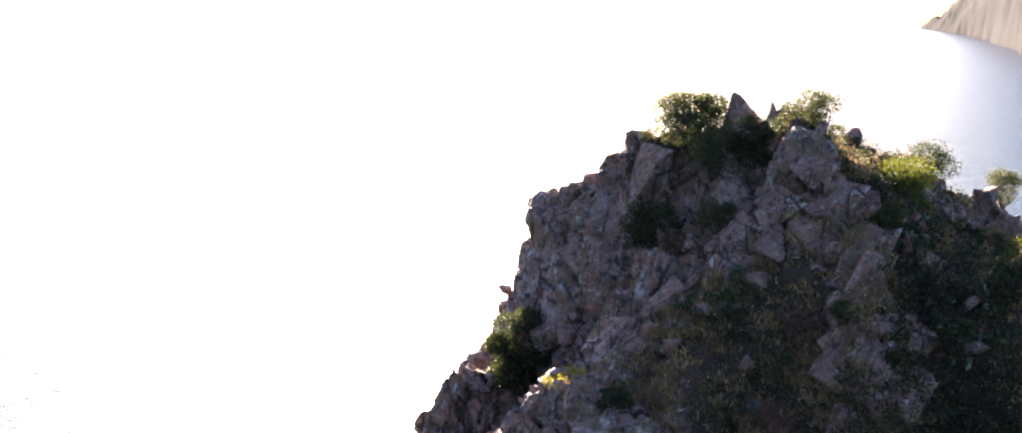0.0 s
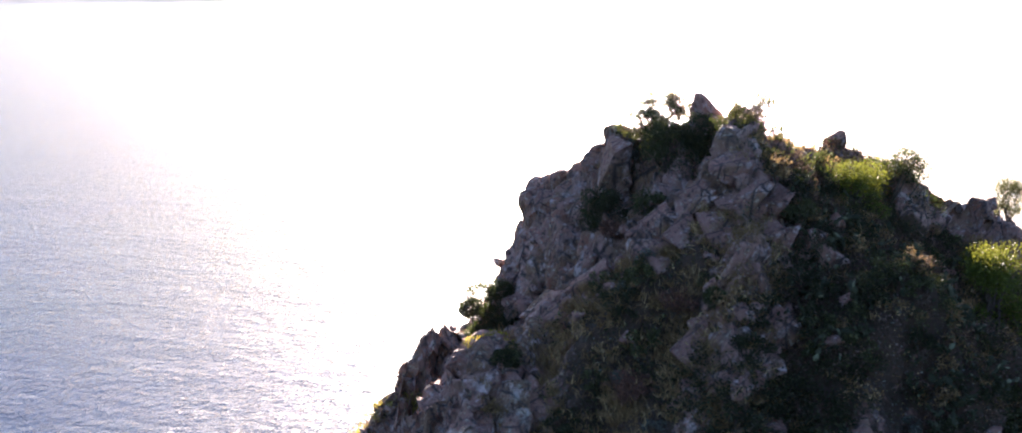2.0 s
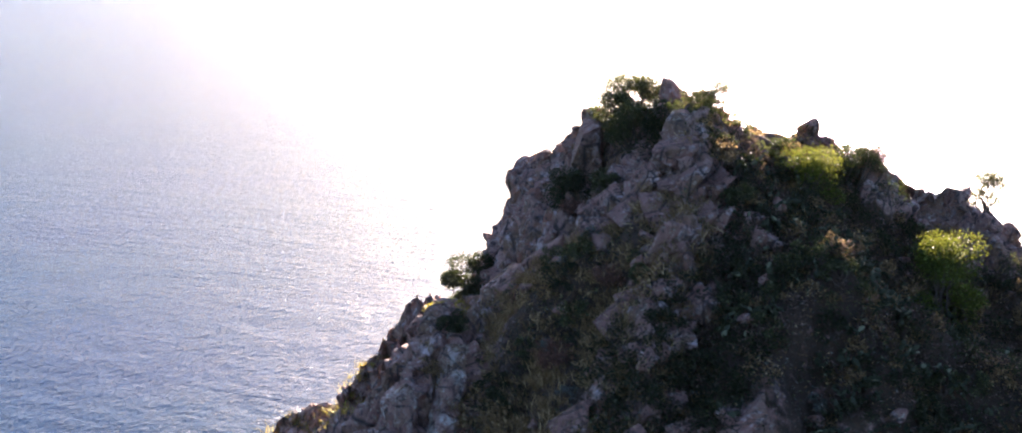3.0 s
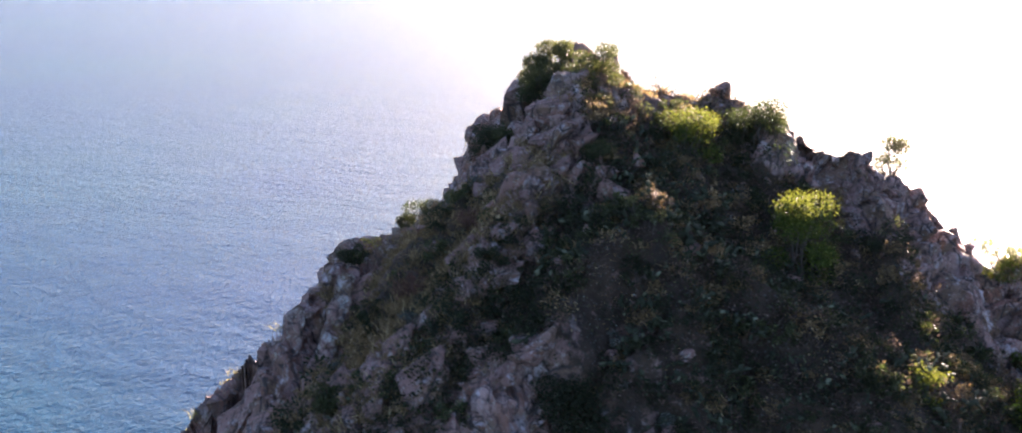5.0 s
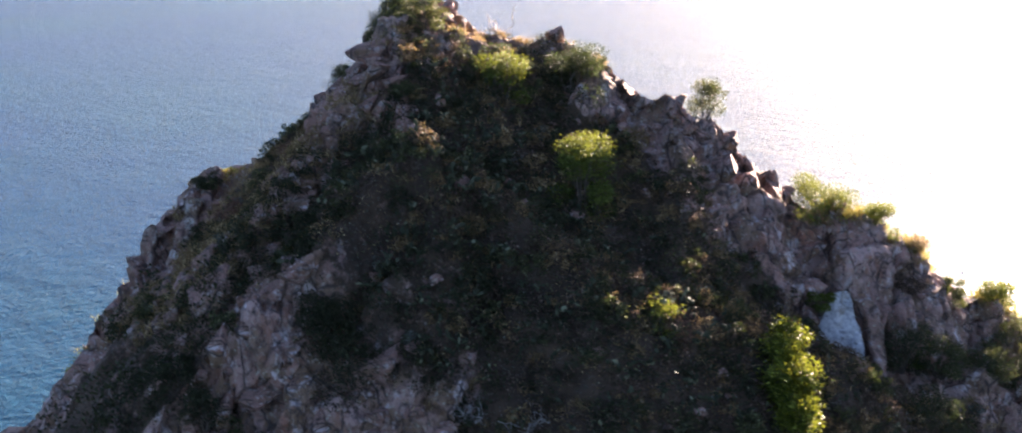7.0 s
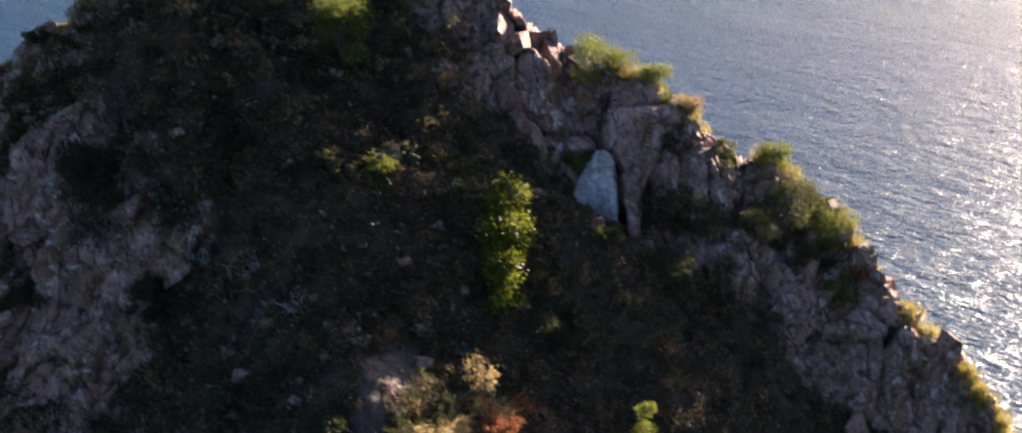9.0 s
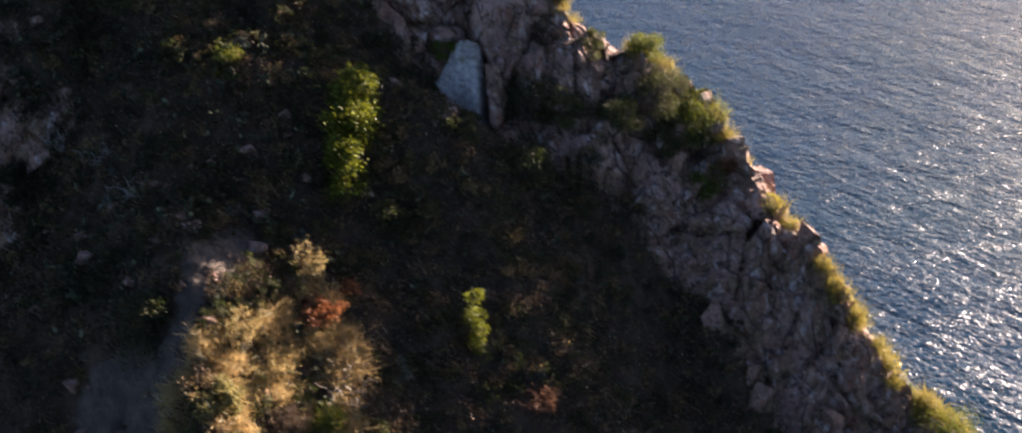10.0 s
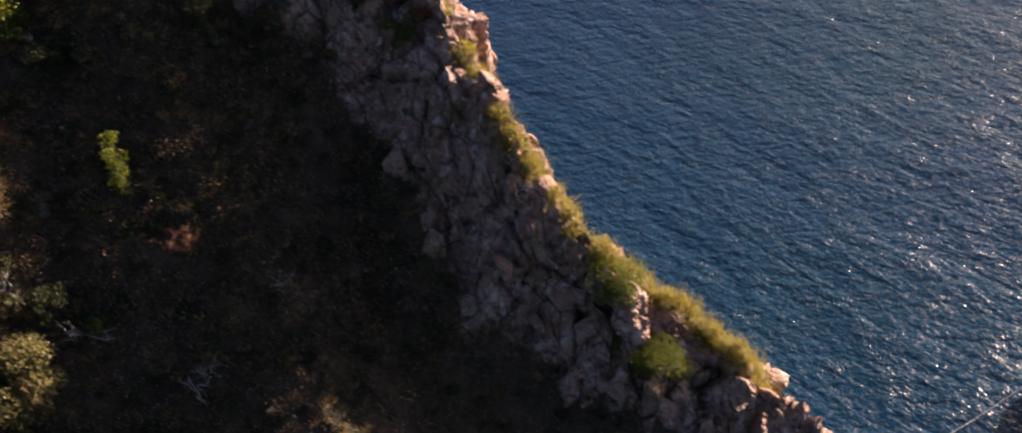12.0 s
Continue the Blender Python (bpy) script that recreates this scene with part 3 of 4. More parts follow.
def pad_mesh(k):
    """One thick oval pad of a prickly pear, standing on its foot, 1 long."""
    rings, sides, verts, faces = 4, 7, [], []
    for i in range(rings + 1):
        t = i / rings
        half = math.sin(math.pi * min(0.985, max(0.04, t ** 0.85))) * 0.5
        for s in range(sides):
            a = 2 * math.pi * s / sides
            verts.append((math.cos(a) * half * (0.66 + 0.05 * k), math.sin(a) * half * 0.2 + 0.05 * math.sin(t * 3 + k), t))
    for i in range(rings):
        for s in range(sides):
            faces.append((i * sides + s, i * sides + (s + 1) % sides, (i + 1) * sides + (s + 1) % sides, (i + 1) * sides + s))
    return mesh_from("pad", verts, faces, PAD)


PADS = [pad_mesh(k) for k in range(3)]


def cactus_pads(seed, pads):
    """Where the pads of one prickly pear grow: out of the ground, then out of one another's rims."""
    rng = np.random.default_rng(seed)
    grown, out = [], []
    for k in range(pads):
        if k < 6:
            foot = np.array([rng.normal() * 0.42, rng.normal() * 0.42, -0.06])
            up = np.array([rng.normal() * 0.5, rng.normal() * 0.5, 0.8])
        else:
            f, u, size = grown[rng.integers(0, len(grown))]
            foot = f + u * size * rng.uniform(0.7, 0.92)
            up = u + np.array([rng.normal() * 0.8, rng.normal() * 0.8, -0.05])
        up /= np.linalg.norm(up)
        size = rng.uniform(0.17, 0.30)
        if foot[2] > 0.75:
            continue
        grown.append((foot, up, size))
        turn = Vector(up).to_track_quat("Z", "Y").to_matrix().to_4x4() @ Matrix.Rotation(rng.uniform(0, 6.28), 4, "Z")
        out.append(Matrix.Translation(foot) @ turn @ Matrix.Scale(size, 4))
    return out


def make_cactus(name, seed, pads):
    root = new(name)
    for k, m in enumerate(cactus_pads(seed, pads)):
        part("pad", PADS[k % 3], root).matrix_basis = m
    return root


def make_rock(name, seed, size, material, points=16, worn=0.05):
    """An angular block: the hull of random points, with worn edges and a rough skin."""
    rng = np.random.default_rng(seed)
    bm = bmesh.new()
    for p in rng.uniform(-1, 1, (points, 3)):
        p = p / max(0.75, np.abs(p).max()) if rng.random() < 0.6 else p
        bm.verts.new([float(p[k]) * size[k] * 0.5 for k in range(3)])
    hull = bmesh.ops.convex_hull(bm, input=bm.verts[:])
    bmesh.ops.delete(bm, geom=[v for v in bm.verts if not v.link_faces], context="VERTS")
    bmesh.ops.bevel(bm, geom=bm.edges[:], offset=worn * min(size), segments=2, affect="EDGES", clamp_overlap=True)
    bmesh.ops.triangulate(bm, faces=bm.faces[:])
    long = min(size) * 0.45
    for _ in range(2):
        edges = [e for e in bm.edges if e.calc_length() > long]
        if edges:
            bmesh.ops.subdivide_edges(bm, edges=edges, cuts=1)
            bmesh.ops.triangulate(bm, faces=[f for f in bm.faces if len(f.verts) > 3])
    for v in bm.verts:
        v.co += v.normal * noise.noise(v.co * 3.0 / min(size) + Vector((seed, 0, 0))) * 0.05 * min(size)
    for f in bm.faces:
        f.smooth = False
    data = bpy.data.meshes.new(name)
    bm.to_mesh(data)
    bm.free()
    data.materials.append(material)
    return new(name, data)


def set_down(ob, x, y, turn=0.0, scale=1.0, sink=0.0, tip=(0, 0), z=None):
    ob.matrix_basis = Matrix.Translation((x, y, (ground_at(x, y) if z is None else z) - sink)) @ pose(0, 0, 0, tip[0], tip[1], turn).to_3x3().to_4x4() @ Matrix.Scale(scale, 4)
    return ob


def copy_down(ob, x, y, turn=0.0, scale=1.0, sink=0.0, tip=(0, 0), flat=1.0):
    m = Matrix.Translation((x, y, ground_at(x, y) - sink)) @ pose(0, 0, 0, tip[0], tip[1], turn).to_3x3().to_4x4() @ Matrix.Diagonal((scale, scale, scale * flat, 1))
    plain = copy_thing(ob, m)
    plain.matrix_basis = m
    return plain


# ---- shrubs and small trees that stand out ----
SHRUBS = [
    # name, x, y, width, height, leaves, leaf, material, airy, label
    ("olive_shrub", 7.0, 44.9, 3.4, 1.9, 5200, 0.14, LEAF_OLIVE, 0.0, "spreading olive-green shrub on the rocky summit"),
    ("mastic_shrub", 11.0, 42.4, 2.4, 1.8, 3200, 0.13, LEAF_OLIVE, 0.1, "dense olive-green shrub beside the summit rock"),
    ("bright_shrub", 14.9, 43.5, 2.8, 2.2, 3200, 0.13, LEAF_BRIGHT, 0.0, "sunlit yellow-green shrub just under the crest"),
    ("mastic_shrub", 16.6, 46.8, 3.4, 2.7, 5200, 0.13, LEAF_DARK, 0.0, "dark olive shrub against the sky on the crest"),
    ("bright_shrub", 20.4, 43.3, 2.9, 4.0, 5200, 0.14, LEAF_BRIGHT, 0.0, "rounded bright green shrub alone on the scrub slope"),
    ("sparse_tree", 21.5, 50.2, 1.8, 1.9, 2400, 0.11, LEAF_OLIVE, 0.2, "small airy tree rooted in the crest rocks"),
    ("cliff_shrub", 0.5, 43.2, 2.3, 4.3, 9000, 0.13, LEAF_DARK, 0.0, "green shrub clinging to the cliff edge"),
    ("dark_shrub", 7.9, 43.2, 3.6, 2.2, 4600, 0.12, LEAF_OLIVE, 0.1, "dense dark olive shrub filling the gap under the summit"),
    ("dark_shrub", 9.3, 42.9, 2.6, 1.8, 3200, 0.12, LEAF_DARK, 0.1, "dark shrub at the foot of the summit fang"),
    ("dark_shrub", 7.6, 40.9, 2.0, 1.2, 1700, 0.12, LEAF_OLIVE, 0.2, "low olive shrub in the gully head"),
    ("dark_shrub", 5.5, 42.3, 3.0, 2.0, 4200, 0.12, LEAF_DARK, 0.1, "dark twiggy shrub on the steep western side"),
    ("dark_shrub", 16.5, 32.2, 3.0, 2.4, 3400, 0.14, LEAF_DARK, 0.0, "dark evergreen shrub grown into a bigger one"),
    ("dark_shrub", 14.2, 27.9, 2.6, 1.8, 2600, 0.13, LEAF_DARK, 0.1, "dark shrub at the foot of the rock rib"),
    ("dark_shrub", 16.6, 28.3, 2.6, 1.7, 2600, 0.13, LEAF_DARK, 0.1, "spreading dark shrub low under the face"),
    ("dark_shrub", 21.6, 32.4, 2.4, 1.5, 2400, 0.13, LEAF_DARK, 0.1, "low dark shrub below the scrub slope"),
    ("dark_shrub", 18.0, 32.1, 3.2, 3.2, 3400, 0.14, LEAF_DARK, 0.0, "big dark evergreen shrub in the shade of the face"),
    ("bright_shrub", 26.6, 40.8, 1.4, 1.7, 700, 0.15, LEAF_BRIGHT, 0.6, "thin yellow-green shrub with few leaves"),
    ("fig_tree", 29.7, 45.0, 2.1, 2.9, 2300, 0.21, LEAF_FIG, 0.5, "low spreading glossy green tree catching the sun"),
    ("fig_tree", 30.5, 44.0, 2.3, 3.1, 2500, 0.21, LEAF_FIG, 0.5, "glossy green small tree grown into its neighbours"),
    ("fig_tree", 31.5, 43.2, 2.0, 3.1, 2100, 0.21, LEAF_FIG, 0.5, "slim glossy green sapling in the hollow"),
    ("dark_shrub", 32.9, 44.4, 2.6, 1.7, 2600, 0.14, LEAF_DARK, 0.0, "dark shrub crowding a small green tree"),
    ("dark_shrub", 33.2, 33.6, 2.3, 2.3, 3400, 0.13, LEAF_DARK, 0.0, "rounded dark green shrub beside dry grass"),
    ("bright_shrub", 38.0, 45.0, 1.1, 4.0, 1200, 0.15, LEAF_FIG, 0.1, "slim yellow-green bush lit above dark scrub"),
    ("bright_shrub", 38.7, 37.8, 1.5, 1.9, 1500, 0.14, LEAF_BRIGHT, 0.1, "yellow-green bush beside bleached twigs"),
    ("bright_shrub", 39.8, 37.8, 1.2, 1.2, 900, 0.14, LEAF_BRIGHT, 0.2, "small yellow-green bush below a larger one"),
    ("dry_shrub", 35.3, 36.2, 2.3, 1.1, 2400, 0.11, LEAF_TAN, 0.3, "tan sun-dried bush on the sunlit shoulder"),
    ("leafy_shrub", 37.7, 34.2, 2.2, 1.1, 2000, 0.20, LEAF_PALE, 0.3, "broad-leaved bush with pale sunlit leaves on the shoulder"),
    ("dry_shrub", 36.4, 36.9, 1.8, 0.9, 1700, 0.11, LEAF_TAN, 0.3, "tan sun-dried bush beside straw-coloured grass"),
    ("dry_shrub", 38.1, 36.4, 1.9, 1.0, 1700, 0.10, LEAF_HEATH, 0.3, "grey-brown leafless bush on the dry shoulder"),
    ("leafy_shrub", 39.2, 35.8, 2.0, 1.1, 1700, 0.20, LEAF_PALE, 0.3, "broad-leaved bush with pale sunlit leaves low on the shoulder"),
    ("grey_shrub", 37.4, 41.4, 1.8, 1.0, 900, 0.10, LEAF_GREY, 0.3, "grey twiggy bush in the shade beside the shoulder"),
    ("dry_shrub", 37.7, 32.4, 2.0, 1.1, 1700, 0.11, LEAF_TAN, 0.3, "straw-coloured wiry bush at the foot of the shoulder"),
    ("dry_shrub", 34.0, 39.9, 1.6, 2.2, 1100, 0.11, LEAF_TAN, 0.5, "tall spiky sun-dried bush above the grass"),
    ("rusty_shrub", 34.9, 41.1, 1.1, 1.0, 500, 0.12, LEAF_RUST, 0.4, "small withered orange-brown bush in the scrub"),
    ("dry_shrub", 40.2, 38.9, 1.5, 0.9, 1000, 0.12, LEAF_DRY, 0.4, "withered tan-brown bush on the shoulder"),
    ("dark_shrub", 40.3, 40.5, 1.6, 1.3, 1500, 0.12, LEAF_DARK, 0.1, "dark green bush beside the dry shoulder"),
    ("bright_shrub", 41.7, 41.9, 0.8, 0.9, 500, 0.12, LEAF_BRIGHT, 0.1, "small bright green bush in the hollow"),
    ("rusty_shrub", 35.5, 39.5, 2.0, 1.3, 1300, 0.13, LEAF_RUST, 0.4, "withered rust-red bush above dry grass"),
    ("rusty_shrub", 40.4, 46.3, 1.9, 1.0, 1300, 0.11, LEAF_RUSSET, 0.1, "low russet bush in the shaded hollow"),
    ("bright_shrub", 25.6, 53.9, 3.6, 2.1, 4200, 0.12, LEAF_BRIGHT, 0.0, "broad yellow-green shrub along the ridge"),
    ("bright_shrub", 27.9, 55.2, 2.1, 1.6, 2300, 0.12, LEAF_BRIGHT, 0.0, "round yellow-green shrub on the ridge"),
    ("dry_shrub", 29.4, 56.0, 1.5, 0.8, 1000, 0.11, LEAF_DRY, 0.2, "brown dry bush on the ridge rocks"),
    ("bright_shrub", 32.3, 58.9, 2.0, 1.6, 2000, 0.12, LEAF_BRIGHT, 0.2, "yellow-green bush among the ridge rocks"),
    ("mastic_shrub", 33.4, 59.0, 3.0, 2.2, 3200, 0.12, LEAF_OLIVE, 0.1, "olive shrub filling a dip in the ridge"),
    ("bright_shrub", 34.7, 60.4, 2.8, 2.4, 3000, 0.12, LEAF_BRIGHT, 0.1, "feathery yellow-green shrub on the cliff edge"),
    ("bright_shrub", 36.2, 59.4, 1.8, 1.6, 1700, 0.12, LEAF_BRIGHT, 0.1, "small yellow-green bush under the ridge"),
    ("rusty_shrub", 36.6, 60.6, 1.1, 0.9, 700, 0.11, LEAF_RUST, 0.3, "small russet bush at the cliff edge"),
    ("bright_shrub", 45.8, 63.5, 1.4, 1.9, 1800, 0.12, LEAF_BRIGHT, 0.0, "round green bush perched on the ridge"),
    ("bright_shrub", 48.5, 63.0, 2.7, 3.0, 3600, 0.12, LEAF_BRIGHT, 0.0, "golden-green shrub on the descending ridge"),
    ("bright_shrub", 50.1, 63.0, 2.6, 3.2, 3200, 0.12, LEAF_BRIGHT, 0.0, "golden-green shrub low on the ridge"),
    ("bright_shrub", 51.3, 63.6, 2.6, 3.1, 2600, 0.12, LEAF_BRIGHT, 0.1, "small golden-green shrub low on the ridge"),
    ("bright_shrub", 31.2, 53.8, 1.0, 0.9, 700, 0.11, LEAF_BRIGHT, 0.1, "small yellow bush at the foot of the cliff"),
    ("dark_shrub", 33.2, 51.0, 3.6, 2.1, 3200, 0.13, LEAF_DARK, 0.0, "wide dark shrub under the ridge cliff"),
    ("dark_shrub", 30.7, 53.3, 2.8, 2.2, 3000, 0.13, LEAF_DARK, 0.0, "dark shrub at the foot of the ridge rocks"),
    ("dark_shrub", 32.1, 54.3, 2.4, 1.8, 2400, 0.13, LEAF_OLIVE, 0.1, "olive shrub between the ridge rocks"),
    ("dark_shrub", 33.2, 56.4, 2.4, 1.6, 2400, 0.13, LEAF_OLIVE, 0.1, "olive shrub on the flank of the ridge"),
    ("dark_shrub", 34.4, 58.6, 2.2, 1.6, 2200, 0.13, LEAF_OLIVE, 0.1, "olive shrub just under the ridge crest"),
    ("dark_shrub", 31.0, 56.6, 2.0, 1.1, 1800, 0.12, LEAF_OLIVE, 0.2, "low olive shrub on the ridge shoulder"),
    ("dark_shrub", 29.8, 54.9, 1.8, 1.0, 1600, 0.12, LEAF_HEATH, 0.2, "low brown heath bush on the ridge shoulder"),
    ("dark_shrub", 7.6, 29.4, 1.7, 1.2, 1700, 0.12, LEAF_OLIVE, 0.0, "olive shrub at the foot of the leaning slabs"),
    ("dark_shrub", 12.6, 27.8, 2.6, 1.4, 2600, 0.12, LEAF_DARK, 0.1, "dark shrub low on the rock rib"),
    ("dark_shrub", 13.1, 39.5, 1.6, 1.0, 1500, 0.11, LEAF_OLIVE, 0.0, "small olive bush on the rock rib"),
    ("leafy_shrub", 42.2, 38.9, 2.3, 2.2, 2400, 0.20, LEAF_PALE, 0.3, "broad-leaved bush with pale sunlit leaves above the hollow"),
    ("leafy_shrub", 43.2, 37.8, 2.2, 2.2, 2200, 0.20, LEAF_PALE, 0.3, "sunlit broad-leaved bush at the shoulder's eastern edge"),
    ("dry_shrub", 43.1, 38.7, 1.8, 2.0, 1600, 0.11, LEAF_TAN, 0.3, "straw-coloured wiry bush among broad-leaved ones"),
    ("rusty_shrub", 6.0, 41.0, 1.0, 0.8, 800, 0.11, LEAF_RUSSET, 0.2, "russet bush on the steep western side"),
    ("rusty_shrub", 8.2, 33.6, 1.8, 1.0, 1300, 0.11, LEAF_RUSSET, 0.2, "dull russet bush in the stony gully"),
    ("bright_shrub", 10.6, 35.4, 1.0, 0.7, 900, 0.11, LEAF_OLIVE, 0.1, "mustard-green bush on the stony slope"),
    ("grey_shrub", 7.8, 34.2, 1.1, 0.7, 1100, 0.09, LEAF_GREY, 0.0, "round blue-grey cushion shrub on stony ground"),
    ("rusty_shrub", 9.4, 36.0, 1.6, 0.9, 1000, 0.10, LEAF_RUSSET, 0.3, "dull red dry shrub between the rocks"),
    ("dark_shrub", 3.5, 34.9, 1.5, 0.7, 1500, 0.11, LEAF_DARK, 0.1, "dark shrub on the western ledge"),
]
for k, (kind, x, y, width, height, leaves, leaf, material, airy, label) in enumerate(SHRUBS):
    if kind in ("dry_shrub", "rusty_shrub"):
        shrub = make_spray(kind, 100 + k, width, height, int(leaves * 2.0), leaf * 0.75, material, 30 + int(20 * width))
    else:
        shrub = make_shrub(kind, 100 + k, width, height, int(leaves * 2.2), leaf * 0.68, material, clumps=(30 if kind == "fig_tree" else max(9, int(6 + width * 4))), airy=airy, trunk=0.08 + 0.03 * width)
    set_down(shrub, x, y, k * 47, sink=0.10 if kind in ("dry_shrub", "rusty_shrub", "sparse_tree") else -0.15 if kind == "cliff_shrub" else 0.10 + 0.14 * height)
    tagged(shrub, label, "tree" if "tree" in kind else "shrub")

for k, (x, y, width, label) in enumerate([(2.5, 37.2, 2.4, "flat bright yellow flowering cushion on the ledge"), (38.4, 61.4, 1.3, "yellow cushion plant beside a ridge tooth")]):
    tagged(set_down(make_cushion("cushion_plant", 300 + k, width, 0.42, 1500, 0.07, leaf_material("yellow_flowers_%d" % k, (0.22, 0.20, 0.02), (0.42, 0.38, 0.03), (0.60, 0.52, 0.03))), x, y, sink=0.02), label, "cushion plant")


# ---- summit rocks and other blocks that stand out ----
BLOCKS = [
    # x, y, raise, length, depth, height, turn, tip x, tip y, label
    (9.0, 44.7, 0.40, 1.9, 1.5, 2.6, 20, 6, -14, "pointed dark rock fang on the summit"),
    (10.2, 44.6, 0.30, 1.3, 0.9, 2.0, 50, -5, 22, "leaning rock shard beside the summit fang"),
    (5.5, 43.9, 0.80, 1.6, 1.5, 2.8, 10, 5, 5, "bulging rock knob under the summit shrub"),
    (14.1, 48.0, 0.40, 1.0, 0.9, 1.8, 0, 0, 10, "upright rock tooth on the crest"),
    (10.9, 37.6, 0.05, 1.0, 0.9, 0.9, 30, 15, 0, "rounded boulder lodged on the rock rib"),
    (11.3, 36.3, 0.0, 1.6, 1.1, 2.0, 70, 25, 10, "smooth flat-faced block on the rock rib"),
    (14.3, 38.7, 0.1, 1.3, 0.8, 1.2, 25, 10, 10, "pale flat-faced block on the slope"),
    (13.6, 38.9, 0.1, 0.9, 0.6, 1.0, 65, -10, 0, "pale angular block on the slope"),
    (2.6, 46.6, 0.30, 0.9, 0.8, 1.2, 40, 0, 0, "small rock knob on the western crest"),
    (3.3, 46.2, 0.25, 0.7, 0.7, 0.9, 0, 10, 0, "small rock knob on the western crest"),
    (4.4, 33.4, -0.2, 1.2, 0.8, 1.8, 40, 18, 5, "blunt slab at the head of the western cliff"),
    (39.3, 62.0, 0.2, 1.5, 1.2, 2.2, 15, 5, -10, "rock prow on the descending ridge"),
    (41.2, 61.2, 0.1, 1.4, 1.3, 1.8, 60, 0, 10, "angular ridge rock streaked with lichen"),
]
for k, (x, y, lift, length, depth, height, turn, tip_x, tip_y, label) in enumerate(BLOCKS):
    block = make_rock("rock", 400 + k, (length, depth, height), ROCK, 18)
    if "fang" in label:
        for v in block.data.vertices:  # drawn out to a point
            s = 1.15 - 0.75 * min(1.0, max(0.0, v.co.z / height + 0.35))
            v.co.x, v.co.y = v.co.x * s, v.co.y * s
    tagged(set_down(block, x, y, turn, 1.0, -lift, (tip_x, tip_y), 50.2 if "fang" in label else None), label, "rock")


def make_slab(name, seed, outline, thick, material):
    """A plate of rock with a given outline, split into small uneven faces, lying on its back with its foot towards -y."""
    bm = bmesh.new()
    face = bm.faces.new([bm.verts.new((u, v, 0)) for u, v in outline])
    up = bmesh.ops.extrude_face_region(bm, geom=[face])["geom"]
    bmesh.ops.translate(bm, verts=[g for g in up if isinstance(g, bmesh.types.BMVert)], vec=(0, 0, thick))
    bmesh.ops.recalc_face_normals(bm, faces=bm.faces[:])
    bmesh.ops.bevel(bm, geom=bm.edges[:], offset=0.09, segments=2, affect="EDGES", clamp_overlap=True)
    bmesh.ops.triangulate(bm, faces=bm.faces[:])
    for _ in range(4):
        edges = [e for e in bm.edges if e.calc_length() > 0.35]
        if edges:
            bmesh.ops.subdivide_edges(bm, edges=edges, cuts=1)
            bmesh.ops.triangulate(bm, faces=[f for f in bm.faces if len(f.verts) > 3])
    shift = Vector((seed, 0, 0))
    for v in bm.verts:
        v.co.z += 0.45 * noise.noise(v.co * 0.55 + shift) + (0.30 if material is LICHEN_ROCK else 0.16) * noise.noise(v.co * 1.9 + shift)
        v.co.x += 0.14 * noise.noise(v.co * 1.3 + shift * 2)
        v.co.y += 0.14 * noise.noise(v.co * 1.3 + shift * 3)
    data = bpy.data.meshes.new(name)
    bm.to_mesh(data)
    bm.free()
    data.materials.append(material)
    return new(name, data)


facing = Vector((0.55, -0.70, 0.45)).normalized()
upward = (Vector((0, 0, 1)) - facing * facing.z).normalized()
aside = upward.cross(facing)
PALE_OUTLINE = [(-0.55, 2.5), (0.15, 2.6), (0.65, 0.7), (1.0, -2.4), (0.3, -1.6), (-0.75, -0.75), (-1.9, -0.3), (-1.3, 0.9)]
GREY_OUTLINE = [(-0.30, 1.6), (0.22, 1.7), (0.62, -0.1), (0.55, -1.5), (0.12, -0.9)]
for k, (spot, outline, material, label) in enumerate([
    (Vector((29.05, 50.95, 37.0)), PALE_OUTLINE, PALE, "smooth pale bluish-white rock slab narrowing to its foot"),
    (Vector((29.05, 50.95, 37.0)) + aside * 1.15 - facing * 0.1, GREY_OUTLINE, ROCK, "narrow grey-brown slab beside a larger pale one"),
]):
    slab = make_slab("pale_slab" if k == 0 else "grey_slab", 5 + k, outline, 1.6, material)
    slab.matrix_basis = Matrix.Translation(spot - facing * 1.0) @ Matrix((aside, upward, facing)).transposed().to_4x4()
    tagged(slab, label, "rock")
tuft = make_shrub("bright_shrub", 330, 1.5, 0.8, 1800, 0.08, LEAF_BRIGHT, clumps=9)
perch = Vector((29.05, 50.95, 37.0)) + upward * 1.75 + facing * 0.55 - aside * 1.1
tagged(set_down(tuft, perch.x, perch.y, z=perch.z), "yellow-green tuft on top of the pale slab", "shrub")
facing = Vector((0.72, -0.60, 0.34)).normalized()
upward = (Vector((0, 0, 1)) - facing * facing.z).normalized()
aside = upward.cross(facing)
TALL_OUTLINE = [(0.55, 2.1), (1.2, 2.0), (0.85, 0.7), (0.55, -0.3), (-0.35, -2.1), (-0.9, -1.5), (-0.3, 0.2)]
SHORT_OUTLINE = [(-0.4, 0.9), (0.35, 1.3), (0.6, 0.5), (0.05, -1.0), (-0.55, -1.2)]
